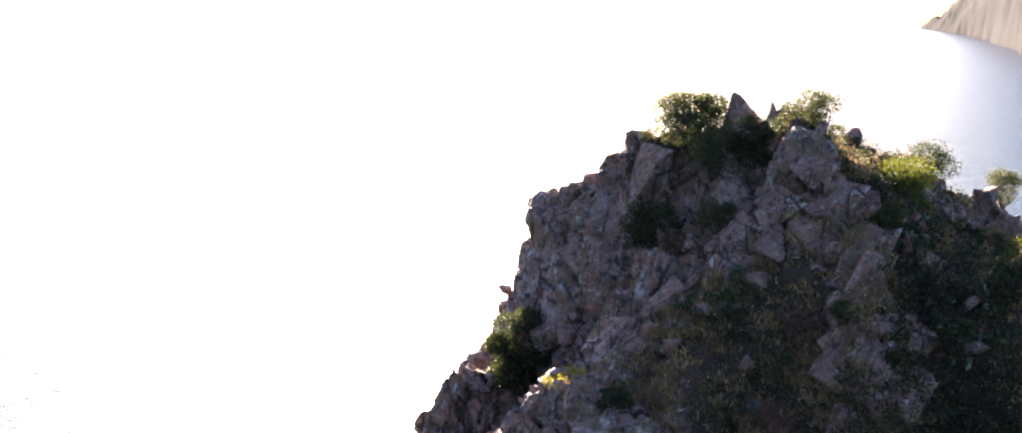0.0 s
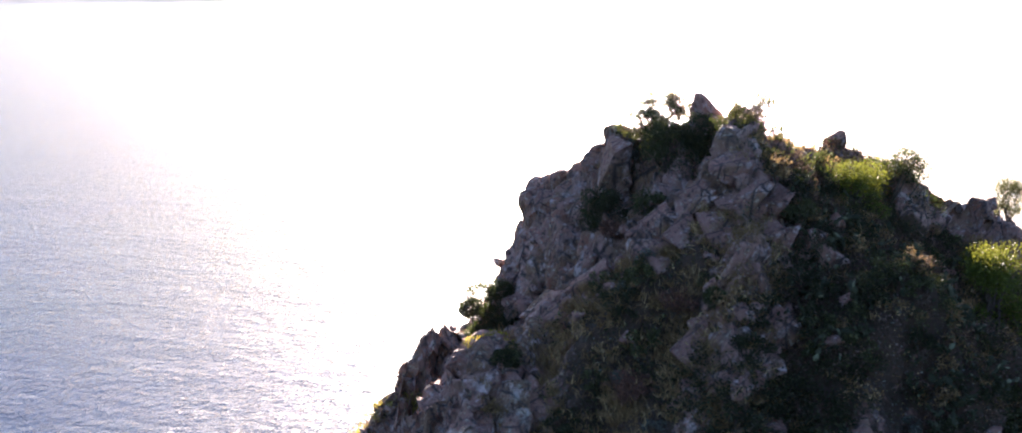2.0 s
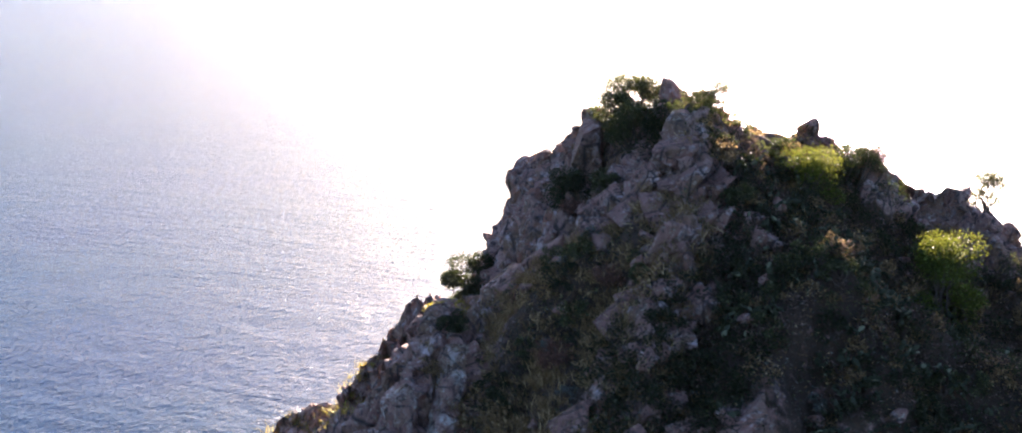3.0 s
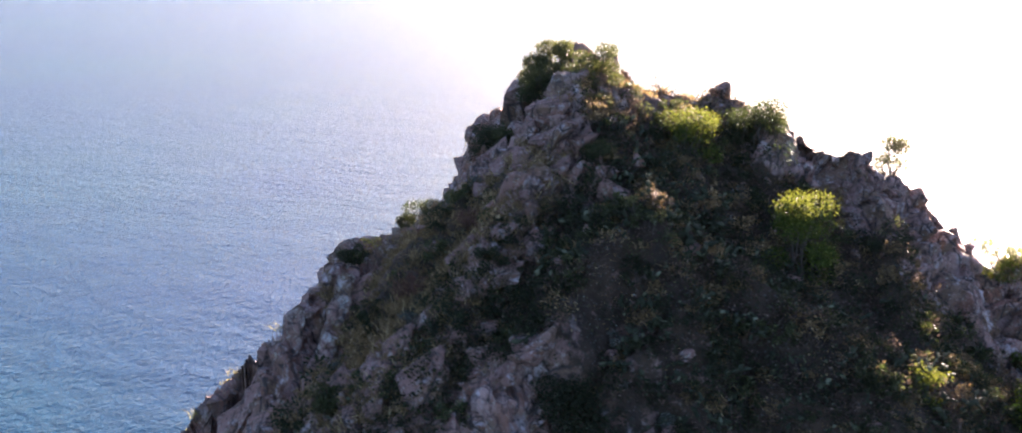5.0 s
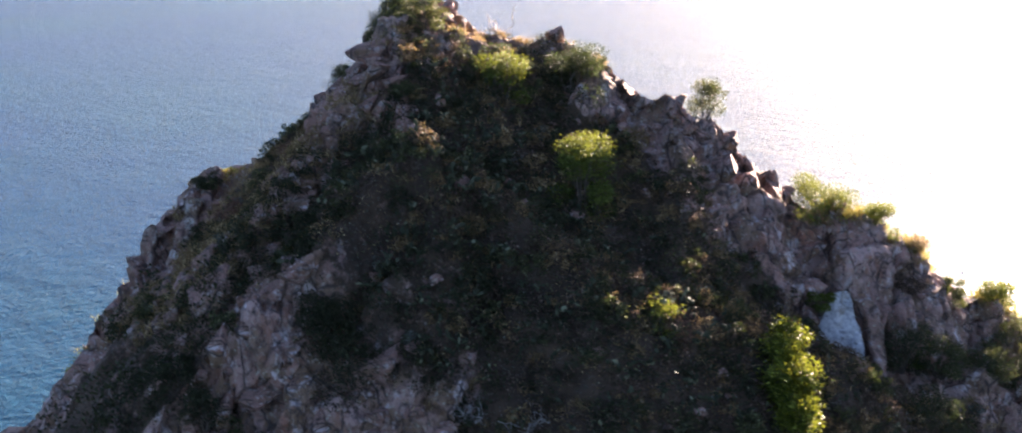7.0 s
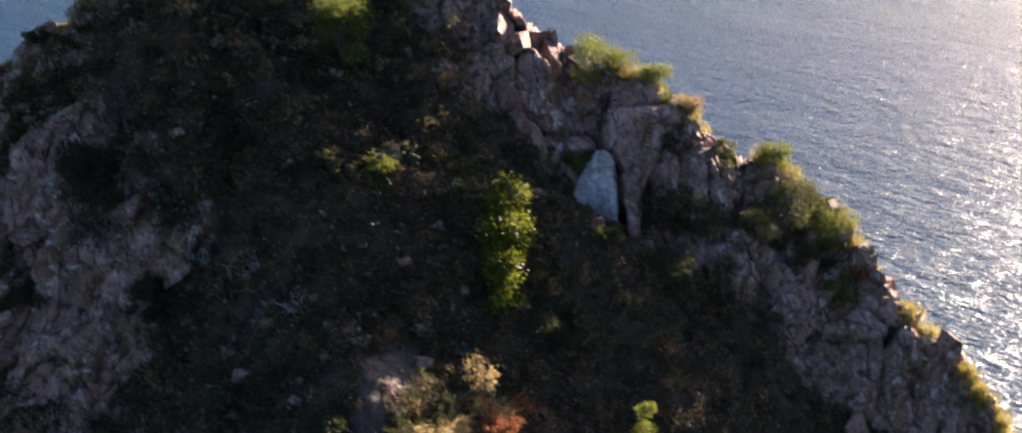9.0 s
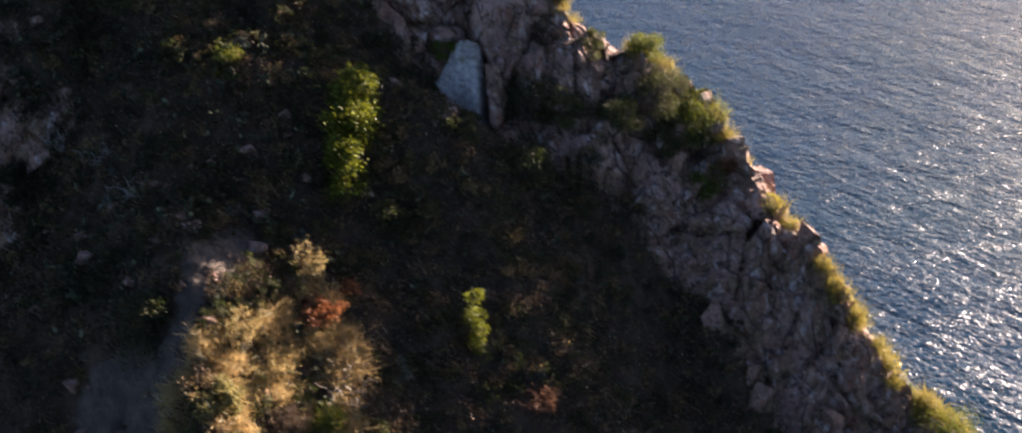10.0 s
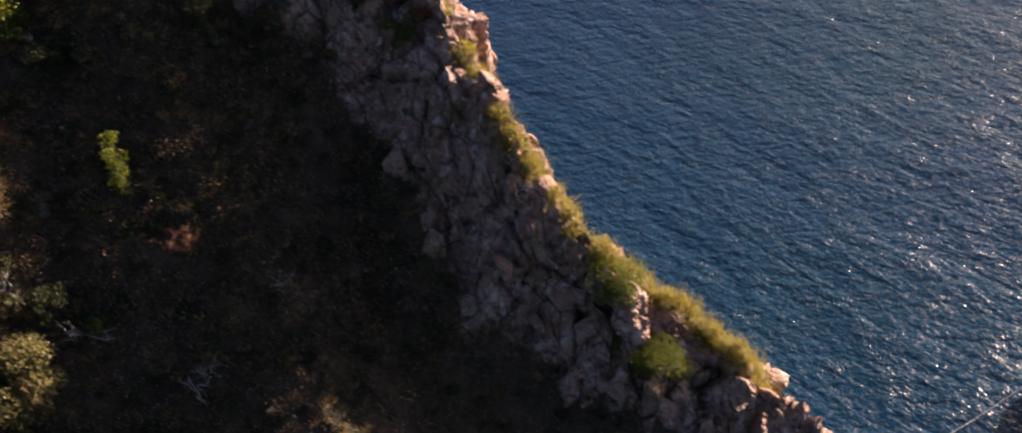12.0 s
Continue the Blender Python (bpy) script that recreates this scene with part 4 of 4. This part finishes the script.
for k, (spot, outline, label) in enumerate([
    (Vector((4.3, 32.9, 40.6)), TALL_OUTLINE, "tall lichened slab leaning on the western cliff edge"),
    (Vector((3.1, 31.9, 40.0)), SHORT_OUTLINE, "shorter lichened slab beside a taller one on the cliff edge"),
]):
    slab = make_slab("leaning_slab", 15 + k, [(0.85 * u, 0.95 * v) for u, v in outline], 1.1, LICHEN_ROCK)
    slab.matrix_basis = Matrix.Translation(spot - facing * 0.75) @ Matrix((aside, upward, facing)).transposed().to_4x4()
    tagged(slab, label, "rock")

# ---- repeats over the slopes ----
rng = np.random.default_rng(7)
cover_grid, normal_grid = (cover * (1 - lane)).reshape(mx.shape), normal[:, 2].reshape(mx.shape)


def scattered(count, x0, x1, y0, y1, low, high, apart, seed):
    """Places inside a stretch of the plan whose soil cover lies between low and high."""
    dice, found, tries = np.random.default_rng(seed), [], 0
    while len(found) < count and tries < count * 60:
        tries += 1
        x, y = dice.uniform(x0, x1), dice.uniform(y0, y1)
        i, j = np.searchsorted(gy, y), np.searchsorted(gx, x)
        if low <= cover_grid[i, j] <= high and surface[i, j] > 8 and normal_grid[i, j] > 0.33 and all((x - a) ** 2 + (y - b) ** 2 > apart ** 2 for a, b in found):
            found.append((x, y))
    return found


spots = scattered(250, 12.5, 46, 31, 54, 0.45, 1.0, 0.7, 8)
spots = [(x, y) for x, y in spots if not (x < 24 and y > 45)]
cacti = [tagged(make_cactus("prickly_pear", 500 + k, 20), "grey-green prickly pear clump of oval pads on the slope", "cactus", "prickly pears on the slope") for k in range(4)]
for k, (x, y) in enumerate(spots[:56]):
    if k < 4:
        set_down(cacti[k], x, y, k * 70, 1.0, 0.05)
    else:
        copy_down(cacti[k % 4], x, y, rng.uniform(0, 360), rng.uniform(0.75, 1.3) * (0.6 if x > 35 and y > 40 else 1.0), 0.05)
spots = spots + scattered(95, 12.8, 20.5, 34.5, 42, 0.3, 1.0, 0.45, 9) + scattered(110, 16, 31, 32, 43, 0.3, 1.0, 0.5, 12) + scattered(50, 36, 46, 44, 56, 0.4, 1.0, 0.5, 10)
pad_points = [np.array([tuple(v.co) + (1,) for v in m.vertices]) for m in PADS]
pad_faces = np.array([tuple(p.vertices) for p in PADS[0].polygons])
verts, faces, first = [], [], 0
for k, (x, y) in enumerate(spots[56:]):
    stand = Matrix.Translation((x, y, ground_at(x, y) - 0.05)) @ Matrix.Rotation(k * 1.3, 4, "Z") @ Matrix.Scale(rng.uniform(0.7, 1.25) * (0.55 if x > 36 else 1.0), 4)
    for n, m in enumerate(cactus_pads(520 + k, 22)):
        verts.append((pad_points[n % 3] @ np.array(stand @ m).T)[:, :3])
        faces.append(pad_faces + first)
        first += len(verts[-1])
tagged(new("prickly_pear_thicket", mesh_from("prickly_pear_thicket", np.concatenate(verts), np.concatenate(faces), PAD)), "thicket of grey-green prickly pear spread over the slope", "cactus", kind="stuff")

low_kinds = [
    ("dark_scrub", LEAF_DARK, 1.5, 0.8, 780, 0.085, "low dark evergreen scrub on stony soil", 260, 0.35),
    ("olive_scrub", LEAF_OLIVE, 1.2, 0.7, 640, 0.085, "low olive-green scrub on stony soil", 190, 0.2),
    ("dry_scrub", LEAF_DRY, 1.1, 0.6, 500, 0.08, "withered brown scrub on stony soil", 190, 0.1),
    ("grey_scrub", LEAF_GREY, 0.9, 0.5, 460, 0.07, "grey-leaved low scrub on stony soil", 70, 0.1),
]
for n, (kind, material, width, height, leaves, leaf, label, count, low) in enumerate(low_kinds):
    models = [tagged(make_shrub(kind, 600 + 10 * n + k, width, height, leaves, leaf, material, clumps=9, trunk=0.07, airy=0.3), label, "scrub", kind.replace("_", " ") + " on the slope") for k in range(3)]
    for k, (x, y) in enumerate(scattered(count, 3.0, 52, 28, 64, low, 1.0, 0.5, 20 + n)):
        if k < 3:
            set_down(models[k], x, y, k * 80, 1.0, 0.06)
        else:
            copy_down(models[k % 3], x, y, rng.uniform(0, 360), rng.uniform(0.6, 1.4) * (0.55 if x > 35 and y > 40 else 1.0), 0.06, flat=rng.uniform(0.8, 1.2))

def thicket(count, x0, x1, y0, y1, leaves, leaf, seed):
    """Many small bushes grown into one another: knobbly mounds of short twigs with leaves."""
    dice = np.random.default_rng(seed)
    points, ways = [], []
    for x, y in scattered(count, x0, x1, y0, y1, 0.35, 1.0, 0.5, seed):
        wide, tall = np.array((dice.uniform(0.3, 0.75), dice.uniform(0.3, 0.8))) * leaf / 0.10
        way = dice.normal(size=(leaves, 3))
        way[:, 2] = np.abs(way[:, 2])
        way /= np.linalg.norm(way, axis=1)[:, None]
        reach = dice.uniform(0.6, 1.1, (leaves, 1))
        points.append(np.array((x, y, ground_at(x, y) - 0.05)) + way * reach * np.array((wide, wide, tall)))
        ways.append(way)
    return leaf_verts(dice, np.concatenate(points), np.concatenate(ways), leaf, leaf * 0.5)


for n, (kind, material, count, label) in enumerate([
    ("dark_thicket", LEAF_DARK, 420, "tangled dark evergreen bushes covering the slope"),
    ("olive_thicket", LEAF_OLIVE, 220, "tangled olive-green bushes covering the slope"),
    ("brown_thicket", LEAF_DRY, 170, "tangled withered brown bushes covering the slope"),
    ("heath_thicket", LEAF_HEATH, 900, "grey-brown twiggy heath covering the slope"),
]):
    tagged(new(kind, mesh_from(kind, *thicket(count, 12.5, 47, 28.5, 56, 220, 0.10, 80 + n), material, False)), label, "undergrowth", kind="stuff")

tagged(new("foot_thicket", mesh_from("foot_thicket", *thicket(260, 10, 24, 25.5, 34, 220, 0.11, 91), LEAF_DARK, False)), "dark evergreen bushes at the foot of the eastern face", "undergrowth", kind="stuff")
tagged(new("far_thicket", mesh_from("far_thicket", *thicket(420, -4, 56, -2, 31, 90, 0.22, 90), LEAF_DARK, False)), "dark scrub spread over the lower slopes", "undergrowth", kind="stuff")


def litter(count, x0, x1, y0, y1, low, leaf, seed):
    """Small leaves of creeping plants close over the ground, in drifts."""
    dice = np.random.default_rng(seed)
    x, y = dice.uniform(x0, x1, count * 4), dice.uniform(y0, y1, count * 4)
    i, j = np.searchsorted(gy, y) - 1, np.searchsorted(gx, x) - 1
    drift = cloud(np.stack([x, y, np.zeros_like(x)], 1) / 1.3, 3, seed)
    keep = np.nonzero((cover_grid[i, j] > low) & (drift > -0.03) & (surface[i, j] > 8))[0][:count]
    places = np.stack([x[keep], y[keep], surface[i[keep], j[keep]] + dice.uniform(-0.02, 0.16, len(keep))], 1)
    return leaf_verts(dice, places, np.tile((0.0, 0.0, 0.7), (len(keep), 1)), leaf, leaf * 0.55)


for n, (kind, material, count, leaf, label) in enumerate([
    ("creeping_plants", LEAF_DARK, 60000, 0.12, "dark creeping plants matted over the slope"),
    ("dry_litter", LEAF_DRY, 25000, 0.10, "brown dry leaves and stalks littering the slope"),
    ("green_herbs", LEAF_OLIVE, 36000, 0.10, "dull green herbs among the scrub"),
    ("grey_herbs", LEAF_GREY, 19000, 0.10, "grey-leaved herbs among the scrub"),
]):
    tagged(new(kind, mesh_from(kind, *litter(count, 4, 54, 29, 63, 0.3, leaf, 40 + n), material, False)), label, "undergrowth", kind="stuff")

stones = [tagged(make_rock("stone", 700 + k, (0.8, 0.6 + 0.06 * k, 0.55), ROCK, 12), "loose angular weathered stone on the slope", "rock", "loose stones") for k in range(6)]
spots = [(x, y) for x, y in scattered(190, 0, 46, 30, 50, 0.0, 1.0, 0.5, 31) if x < 33 or y < 38] + [(17.0 + 0.30 * k + rng.uniform(-0.1, 0.1), 49.2 + 0.07 * k + rng.uniform(-0.15, 0.15)) for k in range(14)]
for k, (x, y) in enumerate(spots):
    size = rng.uniform(0.3, 1.1) if k < len(spots) - 14 else rng.uniform(0.6, 1.0)
    if k < 6:
        set_down(stones[k], x, y, k * 60, 1.0, -0.05)
    else:
        copy_down(stones[k % 6], x, y, rng.uniform(0, 360), size, -0.08 * size, (rng.uniform(-25, 25), rng.uniform(-25, 25)))

outcrops = [tagged(make_rock("outcrop_block", 720 + k, (1.9, 1.1 + 0.1 * k, 0.8 + 0.08 * k), ROCK, 13, 0.02), "angular mauve-grey block standing out of the broken rock face", "rock", "blocks of the rock face") for k in range(7)]
spots = scattered(150, -4, 15, 28, 47.5, 0.0, 0.32, 0.8, 33) + scattered(70, 8, 16, 28, 41, 0.0, 0.5, 0.8, 34) + scattered(40, 20, 31, 45, 56, 0.0, 0.4, 0.9, 35) + scattered(60, 12, 23, 27, 34, 0.0, 0.45, 0.8, 36)
spots = [(x, y) for x, y in spots if not (6 < x < 13 and 40 < y < 47) and not (-1 < x < 4.5 and 34.5 < y < 39) and (x > 1.5 or y < 34)]
for k, (x, y) in enumerate(spots):
    size = rng.uniform(0.45, 1.15)
    tip = (28 + rng.normal() * 11, -32 + rng.normal() * 11)
    if k < 7:
        set_down(outcrops[k], x, y, 20, 1.0, 0.22, (28, -32))
    else:
        copy_down(outcrops[k % 7], x, y, 20 + rng.normal() * 16 + 180 * (k % 2), size, 0.24 * size, tip if k % 2 == 0 else (-tip[0], -tip[1]))


def dead_branch(seed, spread):
    dice = np.random.default_rng(seed)
    paths = []
    for _ in range(9):
        end = dice.normal(size=3) * np.array([spread, spread, spread * 0.5]) + np.array([0, 0, spread * 0.7])
        main = branch_path(dice, (0, 0, -0.1), end, 0.035, 0.012, 0.12, 6)
        paths.append(main)
        for q in (2, 3, 4):
            p = np.array(main[q][0])
            paths.append(branch_path(dice, p, p + dice.normal(size=3) * spread * 0.4, 0.016, 0.006, 0.05, 4))
    return twig_mesh("dead_branch", dice, paths, DEADWOOD, 4)


for k, (x, y) in enumerate([(24.6, 35.4), (22.6, 34.4), (39.9, 39.2), (43.0, 49.4), (28.3, 35.6), (37.4, 38.9), (37.9, 39.3), (41.4, 41.2), (44.9, 44.4), (44.6, 45.1), (12.2, 46.3)]):
    tagged(set_down(new("dead_branch", dead_branch(800 + k, 0.7)), x, y), "bleached bare dead branch on the slope", "dead shrub")


def grass(name, places, blades, height, spread, material, seed):
    """Tufts of thin arching blades."""
    dice = np.random.default_rng(seed)
    spots = np.repeat(np.array(places), blades, axis=0)
    n = len(spots)
    foot = spots.copy()
    foot[:, :2] += dice.normal(size=(n, 2)) * spread
    way = dice.normal(size=(n, 3)) * 0.5 + np.array([0, 0, 1.0])
    way /= np.linalg.norm(way, axis=1)[:, None]
    tall = height * dice.uniform(0.5, 1.3, n)[:, None] * np.repeat(dice.uniform(0.5, 1.5, len(places)), blades)[:, None]
    across = np.cross(way, dice.normal(size=(n, 3)))
    across *= 0.014 / np.linalg.norm(across, axis=1)[:, None]
    droop = np.concatenate([dice.normal(size=(n, 2)) * 0.35, np.zeros((n, 1))], 1) * tall
    a, b = foot - across, foot + across
    c, d = foot + way * tall * 0.6 + across * 0.8, foot + way * tall * 0.6 - across * 0.8
    e, f = foot + way * tall + droop + across * 0.15, foot + way * tall + droop - across * 0.15
    verts = np.stack([a, b, c, d, e, f], 1).reshape(-1, 3)
    k = np.arange(n)[:, None] * 6
    faces = np.concatenate([k + np.array([0, 1, 2, 3]), k + np.array([3, 2, 4, 5])])
    return mesh_from(name, verts, faces, material, False)


def tufts(count, x0, x1, y0, y1, low, high, seed):
    return [(x, y, ground_at(x, y) - 0.03) for x, y in scattered(count, x0, x1, y0, y1, low, high, 0.12, seed)]


dry_places = [p for p in tufts(2200, 29.5, 41, 31, 40.5, 0.0, 1.0, 51) if math.sin(p[0] * 2.3 + math.sin(p[1] * 1.7) * 1.5) + math.cos(p[1] * 2.9 + p[0]) > -0.2 and p[0] > 34.4 + 0.5 * math.sin(p[1] * 3) + 0.3 * max(0, 37 - p[1]) and p[0] < 38.6 + 0.4 * math.sin(p[1] * 2)]
tagged(new("dry_grass", grass("dry_grass", dry_places, 60, 0.48, 0.17, STRAW, 52)), "tall straw-coloured dry grass on the sunlit shoulder", "grass", kind="stuff")
slope_places = tufts(900, 2, 50, 29, 58, 0.1, 1.0, 53)
tagged(new("thin_grass", grass("thin_grass", slope_places, 38, 0.30, 0.16, LEAF_DRY, 54)), "thin dry grass scattered over the slope", "grass", kind="stuff")
gully_places = tufts(420, 4.5, 12.5, 28.5, 40, 0.15, 1.0, 58)
tagged(new("brown_grass", grass("brown_grass", gully_places, 45, 0.32, 0.2, LEAF_DRY, 59)), "brown withered grass in the stony gully", "grass", kind="stuff")
ridge_rocks = [tagged(make_rock("ridge_rock", 750 + k, (1.4, 0.9 + 0.12 * k, 2.4), ROCK, 12, 0.02), "angular purple-brown block jutting from the ridge", "rock", "blocks along the ridge") for k in range(6)]
for k in range(54):
    n = 8 + k % 9
    a, b, s = MAIN_CREST[n], MAIN_CREST[n + 1], rng.uniform()
    off = rng.uniform(0.7, 5.0)
    dx, dy = b[0] - a[0], b[1] - a[1]
    long = math.hypot(dx, dy)
    x, y = a[0] + s * dx + dy / long * off, a[1] + s * dy - dx / long * off
    size = rng.uniform(0.5, 1.15)
    if k < 6:
        set_down(ridge_rocks[k], x, y, k * 50, 1.0, 0.35, (-18, 8))
    else:
        copy_down(ridge_rocks[k % 6], x, y, rng.uniform(0, 360), size, 0.35 * size, (rng.uniform(-14, 6), rng.uniform(-8, 12)))

edge = []
for n, (a, b) in enumerate(zip(MAIN_CREST[8:17], MAIN_CREST[9:18])):
    for _ in range(110):
        s, off = rng.uniform(), abs(rng.normal()) * 0.9 - 0.35
        if math.sin(s * 9 + n * 2.1) + 0.6 * math.sin(s * 23 + n) < (-0.1 if n < 5 else -0.45):
            continue
        dx, dy = b[0] - a[0], b[1] - a[1]
        long = math.hypot(dx, dy)
        x, y = a[0] + s * dx - dy / long * off, a[1] + s * dy + dx / long * off
        edge.append((x, y, ground_at(x, y) - 0.03))
GOLD = leaf_material("golden_grass", (0.17, 0.14, 0.036), (0.29, 0.235, 0.06), (0.56, 0.45, 0.10))
tagged(new("ridge_grass", grass("ridge_grass", edge, 56, 0.5, 0.22, GOLD, 55)), "golden grass along the seaward edge of the ridge", "grass", kind="stuff")
low_places = tufts(160, -7, -1, 29, 41, 0.0, 1.0, 56) + tufts(130, -12, -5, 41, 46, 0.0, 1.0, 60)
tagged(new("low_grass", grass("low_grass", low_places, 40, 0.35, 0.2, GOLD, 57)), "golden dry grass on the low western spur", "grass", kind="stuff")


# ---- the boat at anchor ----
def hull_mesh(name, length, beam, height, material, top=0.0):
    """A boat's shell: rounded sections that narrow to a raked bow."""
    stations, ribs, verts = 17, 11, []
    for i in range(stations):
        t = i / (stations - 1)
        half = beam / 2 * min(1.0, (1 - t) ** 0.55 * 1.25 + 0.0) if t > 0.35 else beam / 2 * (0.86 + 0.4 * t)
        sheer = height * (1 + 0.35 * t * t)
        for j in range(ribs):
            a = math.pi * j / (ribs - 1)
            side, down = math.cos(a), math.sin(a)
            verts.append((length * (t - 0.5) + 0.35 * t * (1 - down) * t, half * side, sheer * (1 - 1.25 * down ** 0.7) + top))
    return mesh_from(name, verts, grid_faces(stations, ribs), material)


def deck_mesh(name, length, beam, height, material):
    stations, verts = 17, []
    for i in range(stations):
        t = i / (stations - 1)
        half = beam / 2 * min(1.0, (1 - t) ** 0.55 * 1.25) if t > 0.35 else beam / 2 * (0.86 + 0.4 * t)
        for s in (-0.97, -0.5, 0.0, 0.5, 0.97):
            verts.append((length * (t - 0.5) + 0.35 * t * t, half * s, height * (1 + 0.35 * t * t) - 0.12 + 0.05 * (1 - s * s)))
    return mesh_from(name, verts, grid_faces(stations, 5), material)


def rounded_block(name, size, place, material, worn=0.08):
    bm = bmesh.new()
    bmesh.ops.create_cube(bm, size=1.0, matrix=Matrix.Translation(place) @ Matrix.Diagonal((*size, 1)))
    bmesh.ops.bevel(bm, geom=bm.edges[:], offset=worn, segments=3, affect="EDGES")
    data = bpy.data.meshes.new(name)
    bm.to_mesh(data)
    bm.free()
    data.materials.append(material)
    return data


WHITE_PAINT = plain_material("white_gelcoat", (0.72, 0.70, 0.68), 0.35, 0.06, 2.0, 0.0, 0.002)
TEAK = plain_material("worn_teak", (0.24, 0.15, 0.10), 0.7, 0.3, 3.0)
STEEL = plain_material("polished_steel", (0.6, 0.6, 0.6), 0.25, 0.05, 5.0, 1.0, 0.001)
DARK_GLASS = plain_material("tinted_glass", (0.02, 0.025, 0.03), 0.08, 0.1, 3.0, 0.0, 0.001)
ROPE = plain_material("rope", (0.45, 0.42, 0.38), 0.9)
boat = new("motor_boat")
part("hull", hull_mesh("hull", 8.5, 2.7, 1.0, WHITE_PAINT), boat, "white painted hull")
part("deck", deck_mesh("deck", 8.5, 2.7, 1.0, TEAK), boat, "worn brown deck")
cabin = part("cabin", rounded_block("cabin", (2.6, 1.7, 1.1), (-0.6, 0, 1.5), WHITE_PAINT, 0.2), boat)
part("windscreen", rounded_block("windscreen", (0.06, 1.4, 0.5), (0.73, 0, 1.65), DARK_GLASS, 0.02), cabin, "dark tinted windscreen")
dice = np.random.default_rng(900)
for side in (-1, 1):
    rail = [((4.2 - 0.28 * k * k * 0.28 - 0.25 * k, side * min(1.1, 0.18 + 0.32 * k), 1.78 - 0.03 * k), 0.018) for k in range(6)]
    part("rail", twig_mesh("rail", dice, [rail], STEEL, 6), boat, "thin steel bow rail")
part("anchor_cleat", rounded_block("anchor_cleat", (0.3, 0.12, 0.12), (3.7, 0, 1.38), STEEL, 0.03), boat, "steel cleat")
boat.matrix_basis = pose(52.9, 93.1, -0.15, 0, 0, 126)
tagged(boat, "white motor boat with a brown deck lying at anchor", "boat")
line = [(Vector((50.5, 96.2, 1.2)).lerp(Vector((50.4, 86.6, 0.05)), s) - Vector((0, 0, 0.5 * math.sin(math.pi * s))) * 0.6, 0.03) for s in (0, 0.2, 0.4, 0.6, 0.8, 1.0)]
tagged(new("anchor_line", twig_mesh("anchor_line", dice, [[(tuple(p), r) for p, r in line]], ROPE, 6)), "pale anchor rope running from the boat's bow into the sea", "rope")
